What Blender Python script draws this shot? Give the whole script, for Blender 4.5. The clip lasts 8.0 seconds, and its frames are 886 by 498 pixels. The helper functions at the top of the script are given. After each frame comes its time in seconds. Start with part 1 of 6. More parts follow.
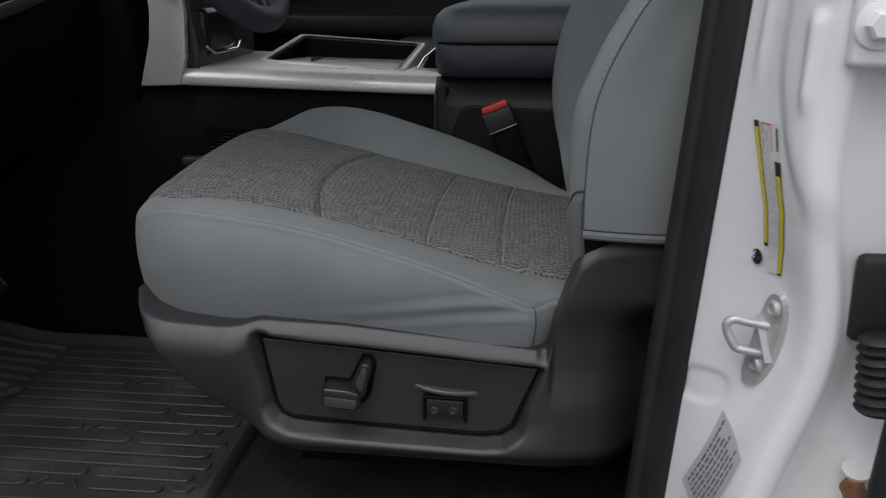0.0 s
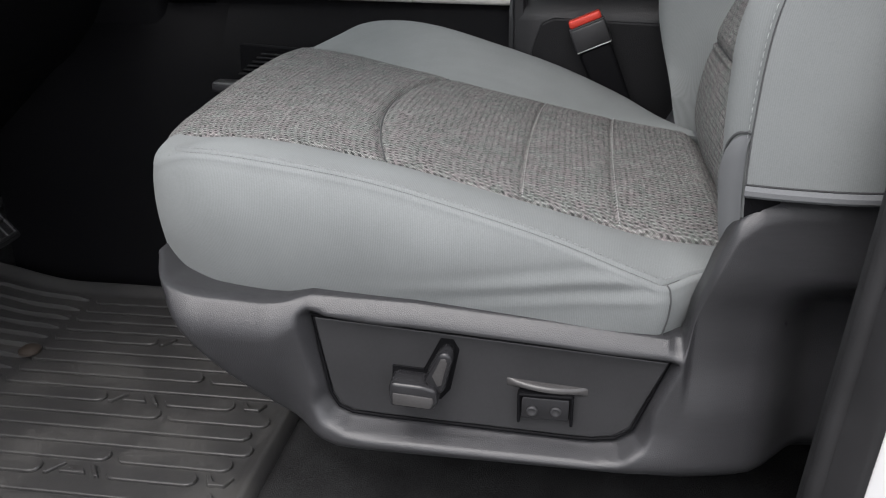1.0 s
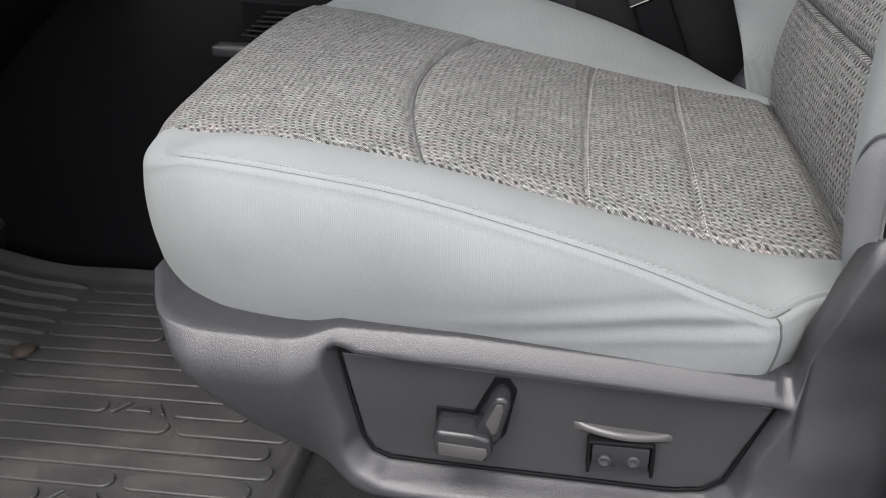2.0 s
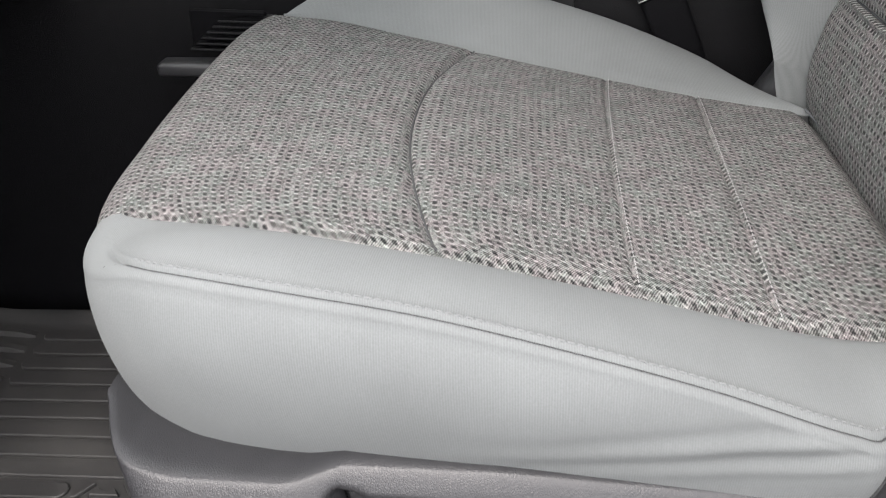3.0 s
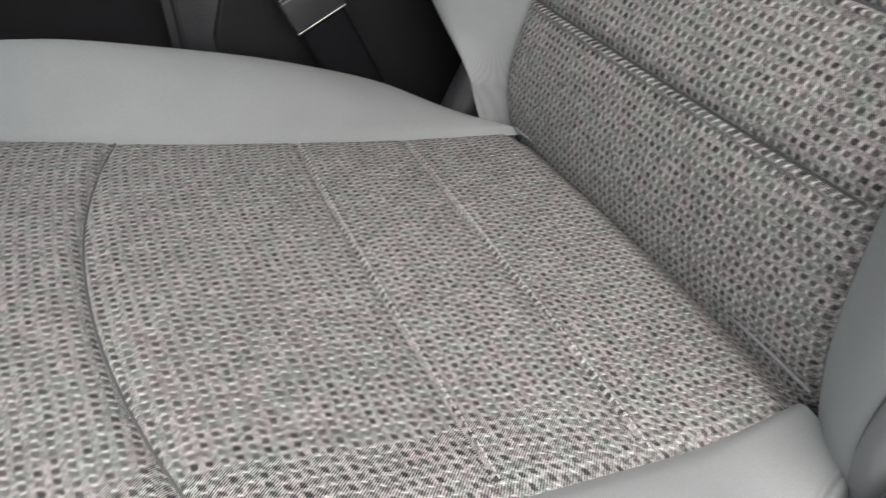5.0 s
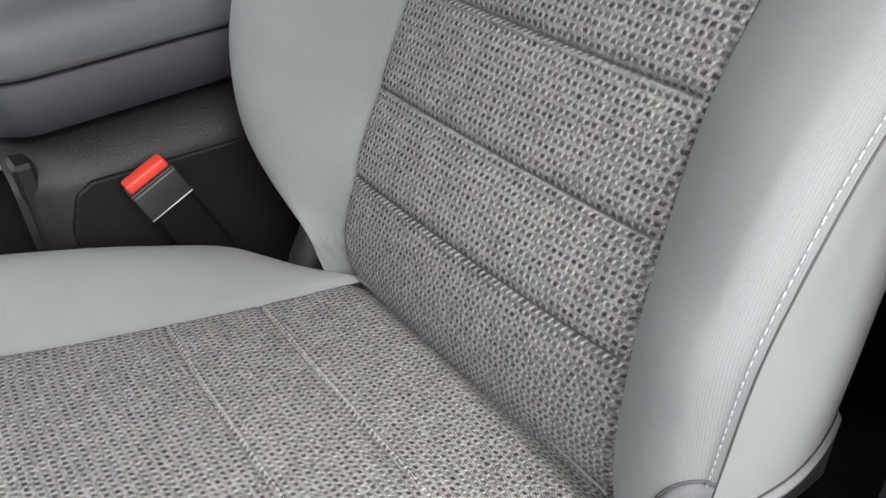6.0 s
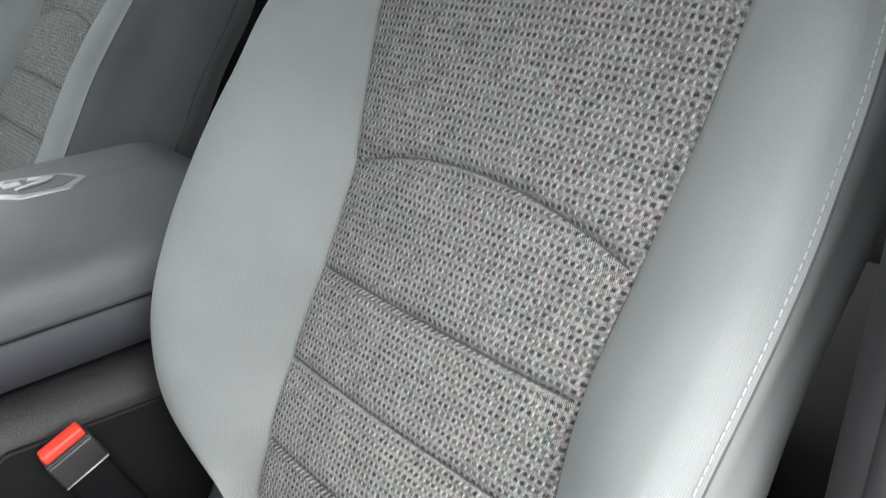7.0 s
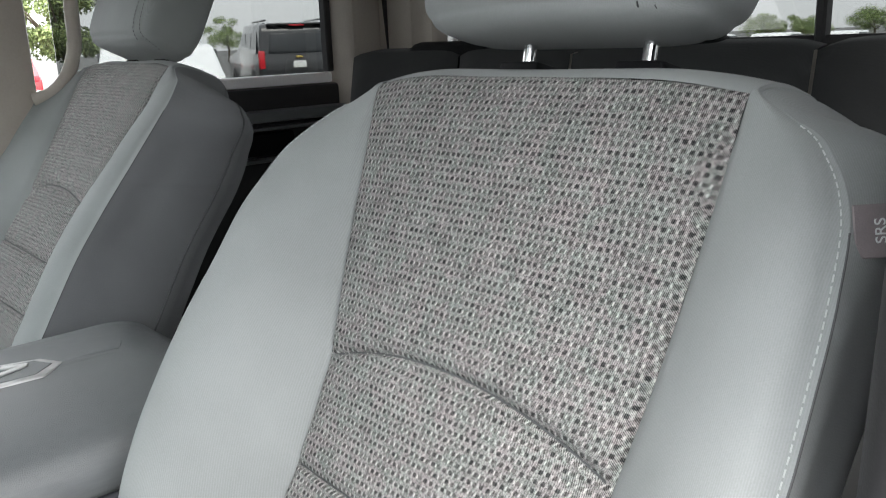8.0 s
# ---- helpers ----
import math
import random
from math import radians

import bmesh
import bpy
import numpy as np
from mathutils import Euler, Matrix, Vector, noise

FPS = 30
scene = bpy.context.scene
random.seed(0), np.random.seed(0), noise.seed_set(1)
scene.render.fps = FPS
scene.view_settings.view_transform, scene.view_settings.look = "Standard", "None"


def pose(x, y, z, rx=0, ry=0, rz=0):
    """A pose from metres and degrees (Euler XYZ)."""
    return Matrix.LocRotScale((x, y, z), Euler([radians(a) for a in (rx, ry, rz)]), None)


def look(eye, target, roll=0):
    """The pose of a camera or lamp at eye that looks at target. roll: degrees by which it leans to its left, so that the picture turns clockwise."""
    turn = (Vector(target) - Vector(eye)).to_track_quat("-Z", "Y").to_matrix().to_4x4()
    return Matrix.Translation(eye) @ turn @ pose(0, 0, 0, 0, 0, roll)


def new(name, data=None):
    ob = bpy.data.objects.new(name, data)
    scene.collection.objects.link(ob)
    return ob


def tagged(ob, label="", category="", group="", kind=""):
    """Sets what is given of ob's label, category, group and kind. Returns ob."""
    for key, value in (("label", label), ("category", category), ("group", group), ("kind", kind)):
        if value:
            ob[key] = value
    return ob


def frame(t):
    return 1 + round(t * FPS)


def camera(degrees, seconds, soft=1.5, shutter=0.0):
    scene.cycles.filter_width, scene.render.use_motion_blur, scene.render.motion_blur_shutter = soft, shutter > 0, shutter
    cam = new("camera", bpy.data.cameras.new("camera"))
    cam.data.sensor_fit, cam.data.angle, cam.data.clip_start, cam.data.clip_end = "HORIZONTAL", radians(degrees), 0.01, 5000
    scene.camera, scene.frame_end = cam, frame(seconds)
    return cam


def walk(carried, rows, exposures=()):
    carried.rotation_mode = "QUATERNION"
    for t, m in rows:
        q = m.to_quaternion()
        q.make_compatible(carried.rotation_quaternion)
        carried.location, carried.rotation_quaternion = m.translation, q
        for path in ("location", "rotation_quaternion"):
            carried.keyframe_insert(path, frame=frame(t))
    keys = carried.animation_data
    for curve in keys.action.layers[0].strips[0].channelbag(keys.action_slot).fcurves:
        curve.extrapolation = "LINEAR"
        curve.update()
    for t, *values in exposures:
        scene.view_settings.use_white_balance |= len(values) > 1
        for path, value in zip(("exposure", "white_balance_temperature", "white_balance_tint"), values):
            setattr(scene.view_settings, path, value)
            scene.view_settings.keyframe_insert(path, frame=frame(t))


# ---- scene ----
cam = camera(56.6, 8.0, soft=1.0, shutter=0.2)

# ---------------------------------------------------------------- the camera's way
PATH = [
    (0, (0.45, -0.924, 0.649), (0.235, 0.966, 0.032), -0.3),
    (0.5, (0.396, -0.815, 0.633), (0.12, 1.034, -0.076), -0.9),
    (1, (0.369, -0.72, 0.612), (0.073, 1.092, -0.181), -1.0),
    (1.2, (0.357, -0.692, 0.602), (0.067, 1.106, -0.223), -0.9),
    (2.3, (0.299, -0.532, 0.630), (-0.013, 1.185, -0.350), -2.9),
    (2.5, (0.286, -0.499, 0.637), (0.016, 1.206, -0.372), -3.1),
    (3, (0.261, -0.433, 0.65), (0.04, 1.258, -0.395), -4.0),
    (3.5, (0.259, -0.339, 0.67), (0.078, 1.312, -0.443), -4.4),
    (4, (0.25, -0.268, 0.662), (0.123, 1.373, -0.475), -3.7),
    (4.5, (0.232, -0.217, 0.67), (0.302, 1.398, -0.508), -5.4),
    (5, (0.209, -0.215, 0.684), (0.831, 1.25, -0.526), -2.9),
    (5.2, (0.21, -0.223, 0.7), (0.938, 1.222, -0.476), -3.4),
    (6.3, (0.208, -0.267, 0.874), (1.22, 1.039, -0.253), -2.6),
    (6.5, (0.217, -0.272, 0.892), (1.291, 1.052, -0.153), -2.4),
    (7, (0.223, -0.278, 0.947), (1.432, 1.09, 0.131), -1.7),
    (7.5, (0.239, -0.275, 0.972), (1.508, 1.139, 0.347), -2.0),
    (8, (0.249, -0.275, 0.991), (1.556, 1.157, 0.496), -2.2),
]

# ---------------------------------------------------------------- light
EXPOSURES = [(0.0, -0.60, 6250, 13), (0.5, 0.04, 6350, 13), (1.0, 0.68, 6400, 13), (2.5, 1.19, 6550, 14), (3.5, 1.09, 6600, 14), (4.0, 1.04, 6600, 14), (4.5, 1.24, 6650, 15), (5.2, 1.29, 6600, 14), (6.5, 1.65, 6450, 11), (7.0, 1.82, 6450, 10), (8.0, 2.14, 6500, 11)]
walk(cam, [(t, look(eye, target, roll)) for t, eye, target, roll in PATH], EXPOSURES)

SUN_ELEVATION, SUN_HEADING = 58.1, 197.0
world = bpy.data.worlds.new("overcast_sky")
scene.world = world
world.use_nodes = True
wt = world.node_tree
sky = wt.nodes.new("ShaderNodeTexSky")
sky.sky_type, sky.sun_disc = "NISHITA", False
sky.sun_elevation, sky.sun_rotation = radians(SUN_ELEVATION), radians(SUN_HEADING)
sky.air_density, sky.dust_density, sky.ozone_density = 1.0, 6.0, 1.0
# a full cloud cover, far brighter overhead than at the horizon
where = wt.nodes.new("ShaderNodeTexCoord")
split = wt.nodes.new("ShaderNodeSeparateXYZ")
rise = wt.nodes.new("ShaderNodeMapRange")
cloud = wt.nodes.new("ShaderNodeMix")
veil = wt.nodes.new("ShaderNodeMix")
cloud.data_type = veil.data_type = "RGBA"
cloud.inputs[6].default_value = (6.5, 6.6, 6.7, 1.0)
cloud.inputs[7].default_value = (13.4, 13.7, 14.0, 1.0)
veil.inputs[0].default_value = 0.85
wt.links.new(where.outputs["Generated"], split.inputs[0])
wt.links.new(split.outputs[2], rise.inputs[0])
wt.links.new(rise.outputs[0], cloud.inputs[0])
wt.links.new(cloud.outputs[2], veil.inputs[7])
wt.links.new(sky.outputs[0], veil.inputs[6])
wt.links.new(veil.outputs[2], wt.nodes["Background"].inputs[0])
wt.nodes["Background"].inputs[1].default_value = 0.14

sun = new("sun", bpy.data.lights.new("sun", "SUN"))
sun.data.energy, sun.data.angle, sun.data.color = 1.2, radians(40), (1.0, 0.97, 0.92)
sun.matrix_world = look((-2.3, -7.5, 12.6), (0, 0, 0))


# ---------------------------------------------------------------- node helpers
class Nodes:
    """A material's node tree with short calls."""

    def __init__(self, name):
        self.material = bpy.data.materials.new(name)
        self.material.use_nodes = True
        self.tree = self.material.node_tree
        self.bsdf = self.tree.nodes["Principled BSDF"]

    def node(self, kind):
        return self.tree.nodes.new(kind)

    def link(self, a, b):
        self.tree.links.new(a, b)

    def put(self, socket, value):
        if isinstance(value, bpy.types.NodeSocket):
            self.link(value, socket)
        else:
            socket.default_value = value

    def math(self, op, a, b=0.0, c=0.0):
        n = self.node("ShaderNodeMath")
        n.operation = op
        for socket, value in zip(n.inputs, (a, b, c)):
            self.put(socket, value)
        return n.outputs[0]

    def ramp(self, value, low, high, to_low=0.0, to_high=1.0):
        n = self.node("ShaderNodeMapRange")
        n.interpolation_type = "SMOOTHSTEP"
        for socket, v in zip(n.inputs, (value, low, high, to_low, to_high)):
            self.put(socket, v)
        return n.outputs[0]

    def mix(self, factor, a, b, blend="MIX"):
        n = self.node("ShaderNodeMix")
        n.data_type = "RGBA"
        n.blend_type = blend
        self.put(n.inputs[0], factor)
        self.put(n.inputs[6], a)
        self.put(n.inputs[7], b)
        return n.outputs[2]

    def coords(self, kind="Object"):
        return self.node("ShaderNodeTexCoord").outputs[kind]

    def noise(self, scale, detail=3.0, rough=0.55, vector=None, stretch=None):
        n = self.node("ShaderNodeTexNoise")
        vector = vector or self.coords()
        if stretch:
            m = self.node("ShaderNodeMapping")
            m.inputs["Scale"].default_value = stretch
            self.link(vector, m.inputs["Vector"])
            vector = m.outputs[0]
        self.link(vector, n.inputs["Vector"])
        n.inputs["Scale"].default_value, n.inputs["Detail"].default_value, n.inputs["Roughness"].default_value = scale, detail, rough
        return n.outputs["Fac"]

    def cells(self, scale, feature="F1", vector=None):
        n = self.node("ShaderNodeTexVoronoi")
        n.feature = feature
        self.link(vector or self.coords(), n.inputs["Vector"])
        n.inputs["Scale"].default_value = scale
        return n.outputs["Distance"]

    def bump(self, height, strength, distance):
        n = self.node("ShaderNodeBump")
        n.inputs["Strength"].default_value, n.inputs["Distance"].default_value = strength, distance
        self.link(height, n.inputs["Height"])
        self.link(n.outputs[0], self.bsdf.inputs["Normal"])

    def surface(self, color=None, rough=None, metal=None, **more):
        for key, value in (("Base Color", color), ("Roughness", rough), ("Metallic", metal)):
            if value is not None:
                self.put(self.bsdf.inputs[key], value if not isinstance(value, tuple) else (*value[:3], 1.0))
        for key, value in more.items():
            self.put(self.bsdf.inputs[key.replace("_", " ")], value)
        return self


def tone(color, k):
    return tuple(c * k for c in color[:3]) + (1.0,)


def plain(name, color, rough, metal=0.0, vary=0.12, scale=6.0, grain=0.0, grain_scale=400.0, **more):
    """A surface with broad stains, a fine grain and uneven gloss."""
    n = Nodes(name)
    broad = n.noise(scale, 4.0)
    fine = n.noise(scale * 30, 2.0)
    both = n.math("ADD", n.math("MULTIPLY", broad, 0.7), n.math("MULTIPLY", fine, 0.3))
    n.surface(n.mix(n.ramp(both, 0.3, 0.7), tone(color, 1 - vary), tone(color, 1 + vary)), n.ramp(both, 0.3, 0.7, rough * 0.88, min(1.0, rough * 1.12)), metal, **more)
    if grain:
        n.bump(n.noise(grain_scale, 2.0), grain, 0.001)
    return n.material


def cloth(name, color, rib=0.0014, strength=0.25, across=0.06):
    """Smooth seat cloth with fine ribs."""
    n = Nodes(name)
    uv = n.node("ShaderNodeSeparateXYZ")
    n.link(n.coords("UV"), uv.inputs[0])
    u, v = uv.outputs[0], uv.outputs[1]
    ribs = n.math("SINE", n.math("MULTIPLY", n.math("ADD", v, n.math("MULTIPLY", n.noise(30.0, 2.0), 0.0006)), 2 * math.pi / rib))
    cross = n.math("SINE", n.math("MULTIPLY", n.math("ADD", u, n.math("MULTIPLY", v, 0.5)), 2 * math.pi / (rib * 1.3)))
    weave = n.math("ADD", n.math("MULTIPLY", ribs, 0.42), n.math("MULTIPLY", cross, across))
    broad = n.noise(7.0, 3.0)
    fuzz = n.noise(900.0, 2.0)
    level = n.math("ADD", n.math("ADD", n.math("MULTIPLY", weave, 0.15), n.math("MULTIPLY", fuzz, 0.35)), n.math("MULTIPLY", broad, 0.5))
    n.surface(n.mix(n.ramp(level, 0.2, 0.65), tone(color, 0.86), tone(color, 1.12)), 0.82, 0.0, Sheen_Weight=0.06, Sheen_Roughness=0.5, Specular_IOR_Level=0.18)
    n.bump(n.math("ADD", weave, n.math("MULTIPLY", fuzz, 0.5)), strength, 0.0004)
    return n.material


def woven(name, ground, dark, light, across=0.00635, along=0.0058):
    """Knit cloth: straight files of dark knots, each caught between pale loops, on a ground of fine slanting threads."""
    n = Nodes(name)
    uv = n.node("ShaderNodeSeparateXYZ")
    n.link(n.coords("UV"), uv.inputs[0])
    u, v = uv.outputs[0], uv.outputs[1]
    uu = n.math("ADD", n.math("DIVIDE", u, across), n.math("MULTIPLY", n.noise(60.0, 3.0, 0.75), 0.30))
    file, fu = n.math("FLOOR", uu), n.math("FRACT", uu)
    shift = n.node("ShaderNodeTexWhiteNoise")
    shift.noise_dimensions = "1D"
    n.link(file, shift.inputs["W"])
    slant = n.math("MULTIPLY", n.math("SUBTRACT", fu, 0.5), 0.24)
    vv = n.math("ADD", n.math("ADD", n.math("DIVIDE", v, along), n.math("MULTIPLY", shift.outputs["Value"], 0.5)), n.math("ADD", n.math("MULTIPLY", n.noise(150.0, 2.0), 0.34), slant))
    knot_no, fv = n.math("FLOOR", vv), n.math("FRACT", vv)
    pair = n.node("ShaderNodeCombineXYZ")
    n.link(file, pair.inputs[0])
    n.link(knot_no, pair.inputs[1])
    cell = n.node("ShaderNodeTexWhiteNoise")
    cell.noise_dimensions = "2D"
    n.link(pair.outputs[0], cell.inputs["Vector"])
    chance = cell.outputs["Value"]
    ragged = n.math("MULTIPLY", n.math("SUBTRACT", n.noise(700.0, 2.0, 0.6), 0.5), 0.30)
    du = n.math("ADD", n.math("DIVIDE", n.math("SUBTRACT", fu, 0.5), 0.31), ragged)
    dv = n.math("ADD", n.math("DIVIDE", n.math("SUBTRACT", fv, 0.40), 0.34), ragged)
    du2, dv2 = n.math("MULTIPLY", du, du), n.math("MULTIPLY", dv, dv)
    away = n.math("SQRT", n.math("SQRT", n.math("ADD", n.math("MULTIPLY", du2, du2), n.math("MULTIPLY", dv2, dv2))))
    knot = n.ramp(away, 0.55, 1.05, 1.0, 0.0)
    ev = n.math("ADD", n.math("DIVIDE", n.math("SUBTRACT", fv, 0.88), 0.15), ragged)
    loop = n.math("MULTIPLY", n.ramp(n.math("ABSOLUTE", ev), 0.25, 1.0, 1.0, 0.0), n.ramp(n.math("ABSOLUTE", du), 0.35, 0.95, 1.0, 0.0))
    patch = n.ramp(n.noise(90.0, 4.0, 0.8), 0.36, 0.62, 0.70, 1.0)
    thread = n.math("SINE", n.math("ADD", n.math("MULTIPLY", n.math("SUBTRACT", n.math("MULTIPLY", u, 0.8), v), 2 * math.pi / 0.00135), n.math("MULTIPLY", n.noise(200.0, 2.0), 3.0)))
    strand = n.ramp(thread, -0.9, 0.9)
    fuzz = n.noise(1300.0, 2.0, 0.7)
    dark_amount = n.math("MULTIPLY", n.math("MULTIPLY", knot, n.ramp(chance, 0.0, 0.80, 0.58, 1.0)), n.math("MULTIPLY", patch, n.ramp(strand, 0.0, 1.0, 1.0, 0.82)))
    pale_amount = n.math("MULTIPLY", loop, n.ramp(chance, 1.0, 0.0, 0.24, 0.74))
    tint = n.mix(n.ramp(n.math("ADD", n.math("MULTIPLY", n.noise(18.0, 2.0), 0.6), n.math("MULTIPLY", chance, 0.4)), 0.30, 0.70), tone((ground[0] * 0.965, ground[1] * 1.02, ground[2] * 1.0), 0.88), tone((ground[0] * 1.05, ground[1] * 0.98, ground[2] * 0.99), 1.10))
    grit = n.noise(420.0, 3.0, 0.75)
    level = n.math("ADD", n.math("MULTIPLY", strand, 0.38), n.math("ADD", n.math("MULTIPLY", fuzz, 0.35), n.math("MULTIPLY", n.ramp(grit, 0.32, 0.68), 0.44)))
    cloud = n.ramp(n.noise(48.0, 4.0, 0.7), 0.32, 0.68)
    tint = n.mix(cloud, n.mix(0.24, tint, tone(dark, 1.0)), n.mix(0.16, tint, tone(light, 1.0)))
    base = n.mix(n.ramp(level, 0.22, 0.94), n.mix(0.68, tint, tone(dark, 1.0)), n.mix(0.38, tint, tone(light, 1.0)))
    base = n.mix(pale_amount, base, tone(light, 1.0))
    # each knot is spun from yarns of slightly different dyes
    yarn = n.mix(n.ramp(chance, 0.2, 0.8), (dark[0] * 1.9, dark[1] * 1.1, dark[2] * 0.9, 1), (dark[0] * 0.8, dark[1] * 1.0, dark[2] * 1.2, 1))
    base = n.mix(dark_amount, base, yarn)
    dye = n.ramp(n.noise(62.0, 3.0, 0.75), 0.36, 0.64)
    base = n.mix(1.0, base, n.mix(dye, (0.95, 1.015, 0.985, 1), (1.045, 0.98, 1.0, 1)), "MULTIPLY")
    melange = n.noise(260.0, 3.0, 0.8, stretch=(1.0, 0.55, 1.0))
    base = n.mix(1.0, base, n.mix(n.ramp(melange, 0.34, 0.66), (0.80, 0.804, 0.810, 1), (1.19, 1.187, 1.18, 1)), "MULTIPLY")
    n.surface(base, 0.95, 0.0, Specular_IOR_Level=0.15, Sheen_Weight=0.05)
    height = n.math("ADD", n.math("SUBTRACT", n.math("MULTIPLY", pale_amount, 0.8), n.math("MULTIPLY", dark_amount, 0.9)), n.math("MULTIPLY", strand, 0.22))
    n.bump(height, 0.7, 0.0012)
    return n.material


def leathered(name, color, rough, cell=850.0, depth=0.5, wear=0.15, gloss=0.5):
    """Moulded plastic with a leather grain."""
    n = Nodes(name)
    edge = n.cells(cell, "DISTANCE_TO_EDGE")
    broad = n.noise(5.0, 4.0)
    scuff = n.noise(60.0, 3.0, 0.6, stretch=(1.0, 1.0, 6.0))
    both = n.math("ADD", n.math("MULTIPLY", broad, 0.6), n.math("MULTIPLY", scuff, 0.4))
    n.surface(n.mix(n.ramp(both, 0.3, 0.7), tone(color, 1 - wear), tone(color, 1 + wear)), n.ramp(both, 0.3, 0.7, rough * 0.85, rough * 1.1), Specular_IOR_Level=gloss)
    n.bump(n.math("ADD", n.ramp(edge, 0.0, 0.25), n.math("MULTIPLY", n.noise(900.0, 2.0), 0.3)), depth, 0.0006)
    return n.material


def brushed(name, color, rough, stretch):
    n = Nodes(name)
    lines = n.noise(300.0, 3.0, 0.6, stretch=stretch)
    broad = n.noise(9.0, 2.0)
    n.surface(n.mix(n.ramp(lines, 0.3, 0.7), tone(color, 0.9), tone(color, 1.06)), n.ramp(broad, 0.3, 0.7, rough * 0.9, rough * 1.15), 0.30)
    n.bump(lines, 0.08, 0.0004)
    return n.material


def dirty_rubber(name):
    n = Nodes(name)
    broad, fine = n.noise(9.0, 5.0), n.noise(120.0, 3.0)
    dust = n.ramp(n.math("ADD", n.math("MULTIPLY", broad, 0.75), n.math("MULTIPLY", fine, 0.25)), 0.42, 0.68)
    n.surface(n.mix(dust, (0.046, 0.045, 0.045, 1), (0.072, 0.070, 0.067, 1)), n.ramp(dust, 0.0, 1.0, 0.42, 0.75))
    n.bump(n.noise(500.0, 3.0), 0.25, 0.0008)
    return n.material


def carpet_pile(name, color):
    n = Nodes(name)
    fibre = n.noise(700.0, 3.0, 0.7)
    broad = n.noise(12.0, 3.0)
    n.surface(n.mix(n.ramp(n.math("ADD", n.math("MULTIPLY", fibre, 0.6), n.math("MULTIPLY", broad, 0.4)), 0.3, 0.7), tone(color, 0.4), tone(color, 1.7)), 0.95, 0.0, Specular_IOR_Level=0.1)
    n.bump(fibre, 1.0, 0.004)
    return n.material


def car_paint(name, color, rough=0.28, vary=0.05):
    n = Nodes(name)
    broad = n.noise(3.0, 3.0)
    grime = n.ramp(n.noise(24.0, 5.0, 0.6), 0.55, 0.8, 0.0, 0.35)
    body = n.mix(n.ramp(broad, 0.3, 0.7), tone(color, 1 - vary), tone(color, 1.0))
    n.surface(n.mix(n.math("MULTIPLY", grime, 0.35), body, (0.35, 0.31, 0.26, 1)), n.ramp(grime, 0.0, 0.35, rough, rough * 1.6), 0.0, Coat_Weight=0.6, Coat_Roughness=0.08)
    return n.material


def clear_glass(name, tint=(0.9, 0.94, 0.93), rough=0.0):
    """A thin pane: it lets the view through and mirrors at a slant."""
    n = Nodes(name)
    nodes, out = n.tree.nodes, n.tree.nodes["Material Output"]
    clear, gloss, join, slant = (nodes.new(k) for k in ("ShaderNodeBsdfTransparent", "ShaderNodeBsdfGlossy", "ShaderNodeMixShader", "ShaderNodeFresnel"))
    clear.inputs[0].default_value = (*tint, 1)
    gloss.inputs["Roughness"].default_value = rough
    slant.inputs[0].default_value = 1.45
    n.link(slant.outputs[0], join.inputs[0])
    n.link(clear.outputs[0], join.inputs[1])
    n.link(gloss.outputs[0], join.inputs[2])
    n.link(join.outputs[0], out.inputs["Surface"])
    return n.material


def leafy(name, color):
    n = Nodes(name)
    info = n.node("ShaderNodeNewGeometry")
    n.surface(n.mix(info.outputs["Random Per Island"], tone(color, 0.55), tone(color, 1.6)), 0.6)
    return n.material


def ground_asphalt(name):
    n = Nodes(name)
    stones, broad = n.noise(90.0, 3.0, 0.7), n.noise(0.35, 4.0)
    n.surface(n.mix(n.math("ADD", n.math("MULTIPLY", stones, 0.5), n.math("MULTIPLY", broad, 0.5)), (0.060, 0.060, 0.059, 1), (0.125, 0.123, 0.119, 1)), 0.9)
    n.bump(stones, 0.5, 0.01)
    return n.material


CLOTH = cloth("grey_seat_cloth", (0.236, 0.250, 0.250))
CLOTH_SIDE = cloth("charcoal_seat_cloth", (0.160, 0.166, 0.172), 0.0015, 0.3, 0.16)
BENCH_CLOTH = cloth("black_bench_cloth", (0.036, 0.038, 0.039), 0.0016, 0.6)
KNIT = woven("knit_seat_cloth", (0.212, 0.215, 0.211), (0.006, 0.007, 0.007), (0.52, 0.516, 0.500))
THREAD = plain("pale_thread", (0.62, 0.64, 0.64), 0.7, vary=0.1)
THREAD_PALE = plain("pale_grey_thread", (0.43, 0.45, 0.45), 0.75, vary=0.1)
THREAD_DULL = plain("dull_grey_thread", (0.40, 0.40, 0.395), 0.85, vary=0.2, scale=60)
THREAD_GREY = plain("grey_thread", (0.25, 0.262, 0.262), 0.8, vary=0.1)
# seam colour darkened to hold the shade of the sewn creases
SEAM = plain("seam_with_crease_shade", (0.075, 0.078, 0.08), 0.8, vary=0.1)
WELT = plain("dark_welt", (0.035, 0.036, 0.038), 0.8, vary=0.2, scale=40)
SHIELD = leathered("grained_black_plastic", (0.039, 0.039, 0.042), 0.34, 640.0, 0.22, gloss=0.65)
CONSOLE = leathered("black_console_plastic", (0.015, 0.015, 0.0165), 0.40, 560.0, 0.3, gloss=0.45)
PANEL = plain("satin_black_plastic", (0.034, 0.034, 0.036), 0.38, vary=0.15, scale=12, grain=0.15, grain_scale=1200)
SATIN = plain("satin_dark_grey_plastic", (0.060, 0.058, 0.058), 0.24, vary=0.15, scale=20)
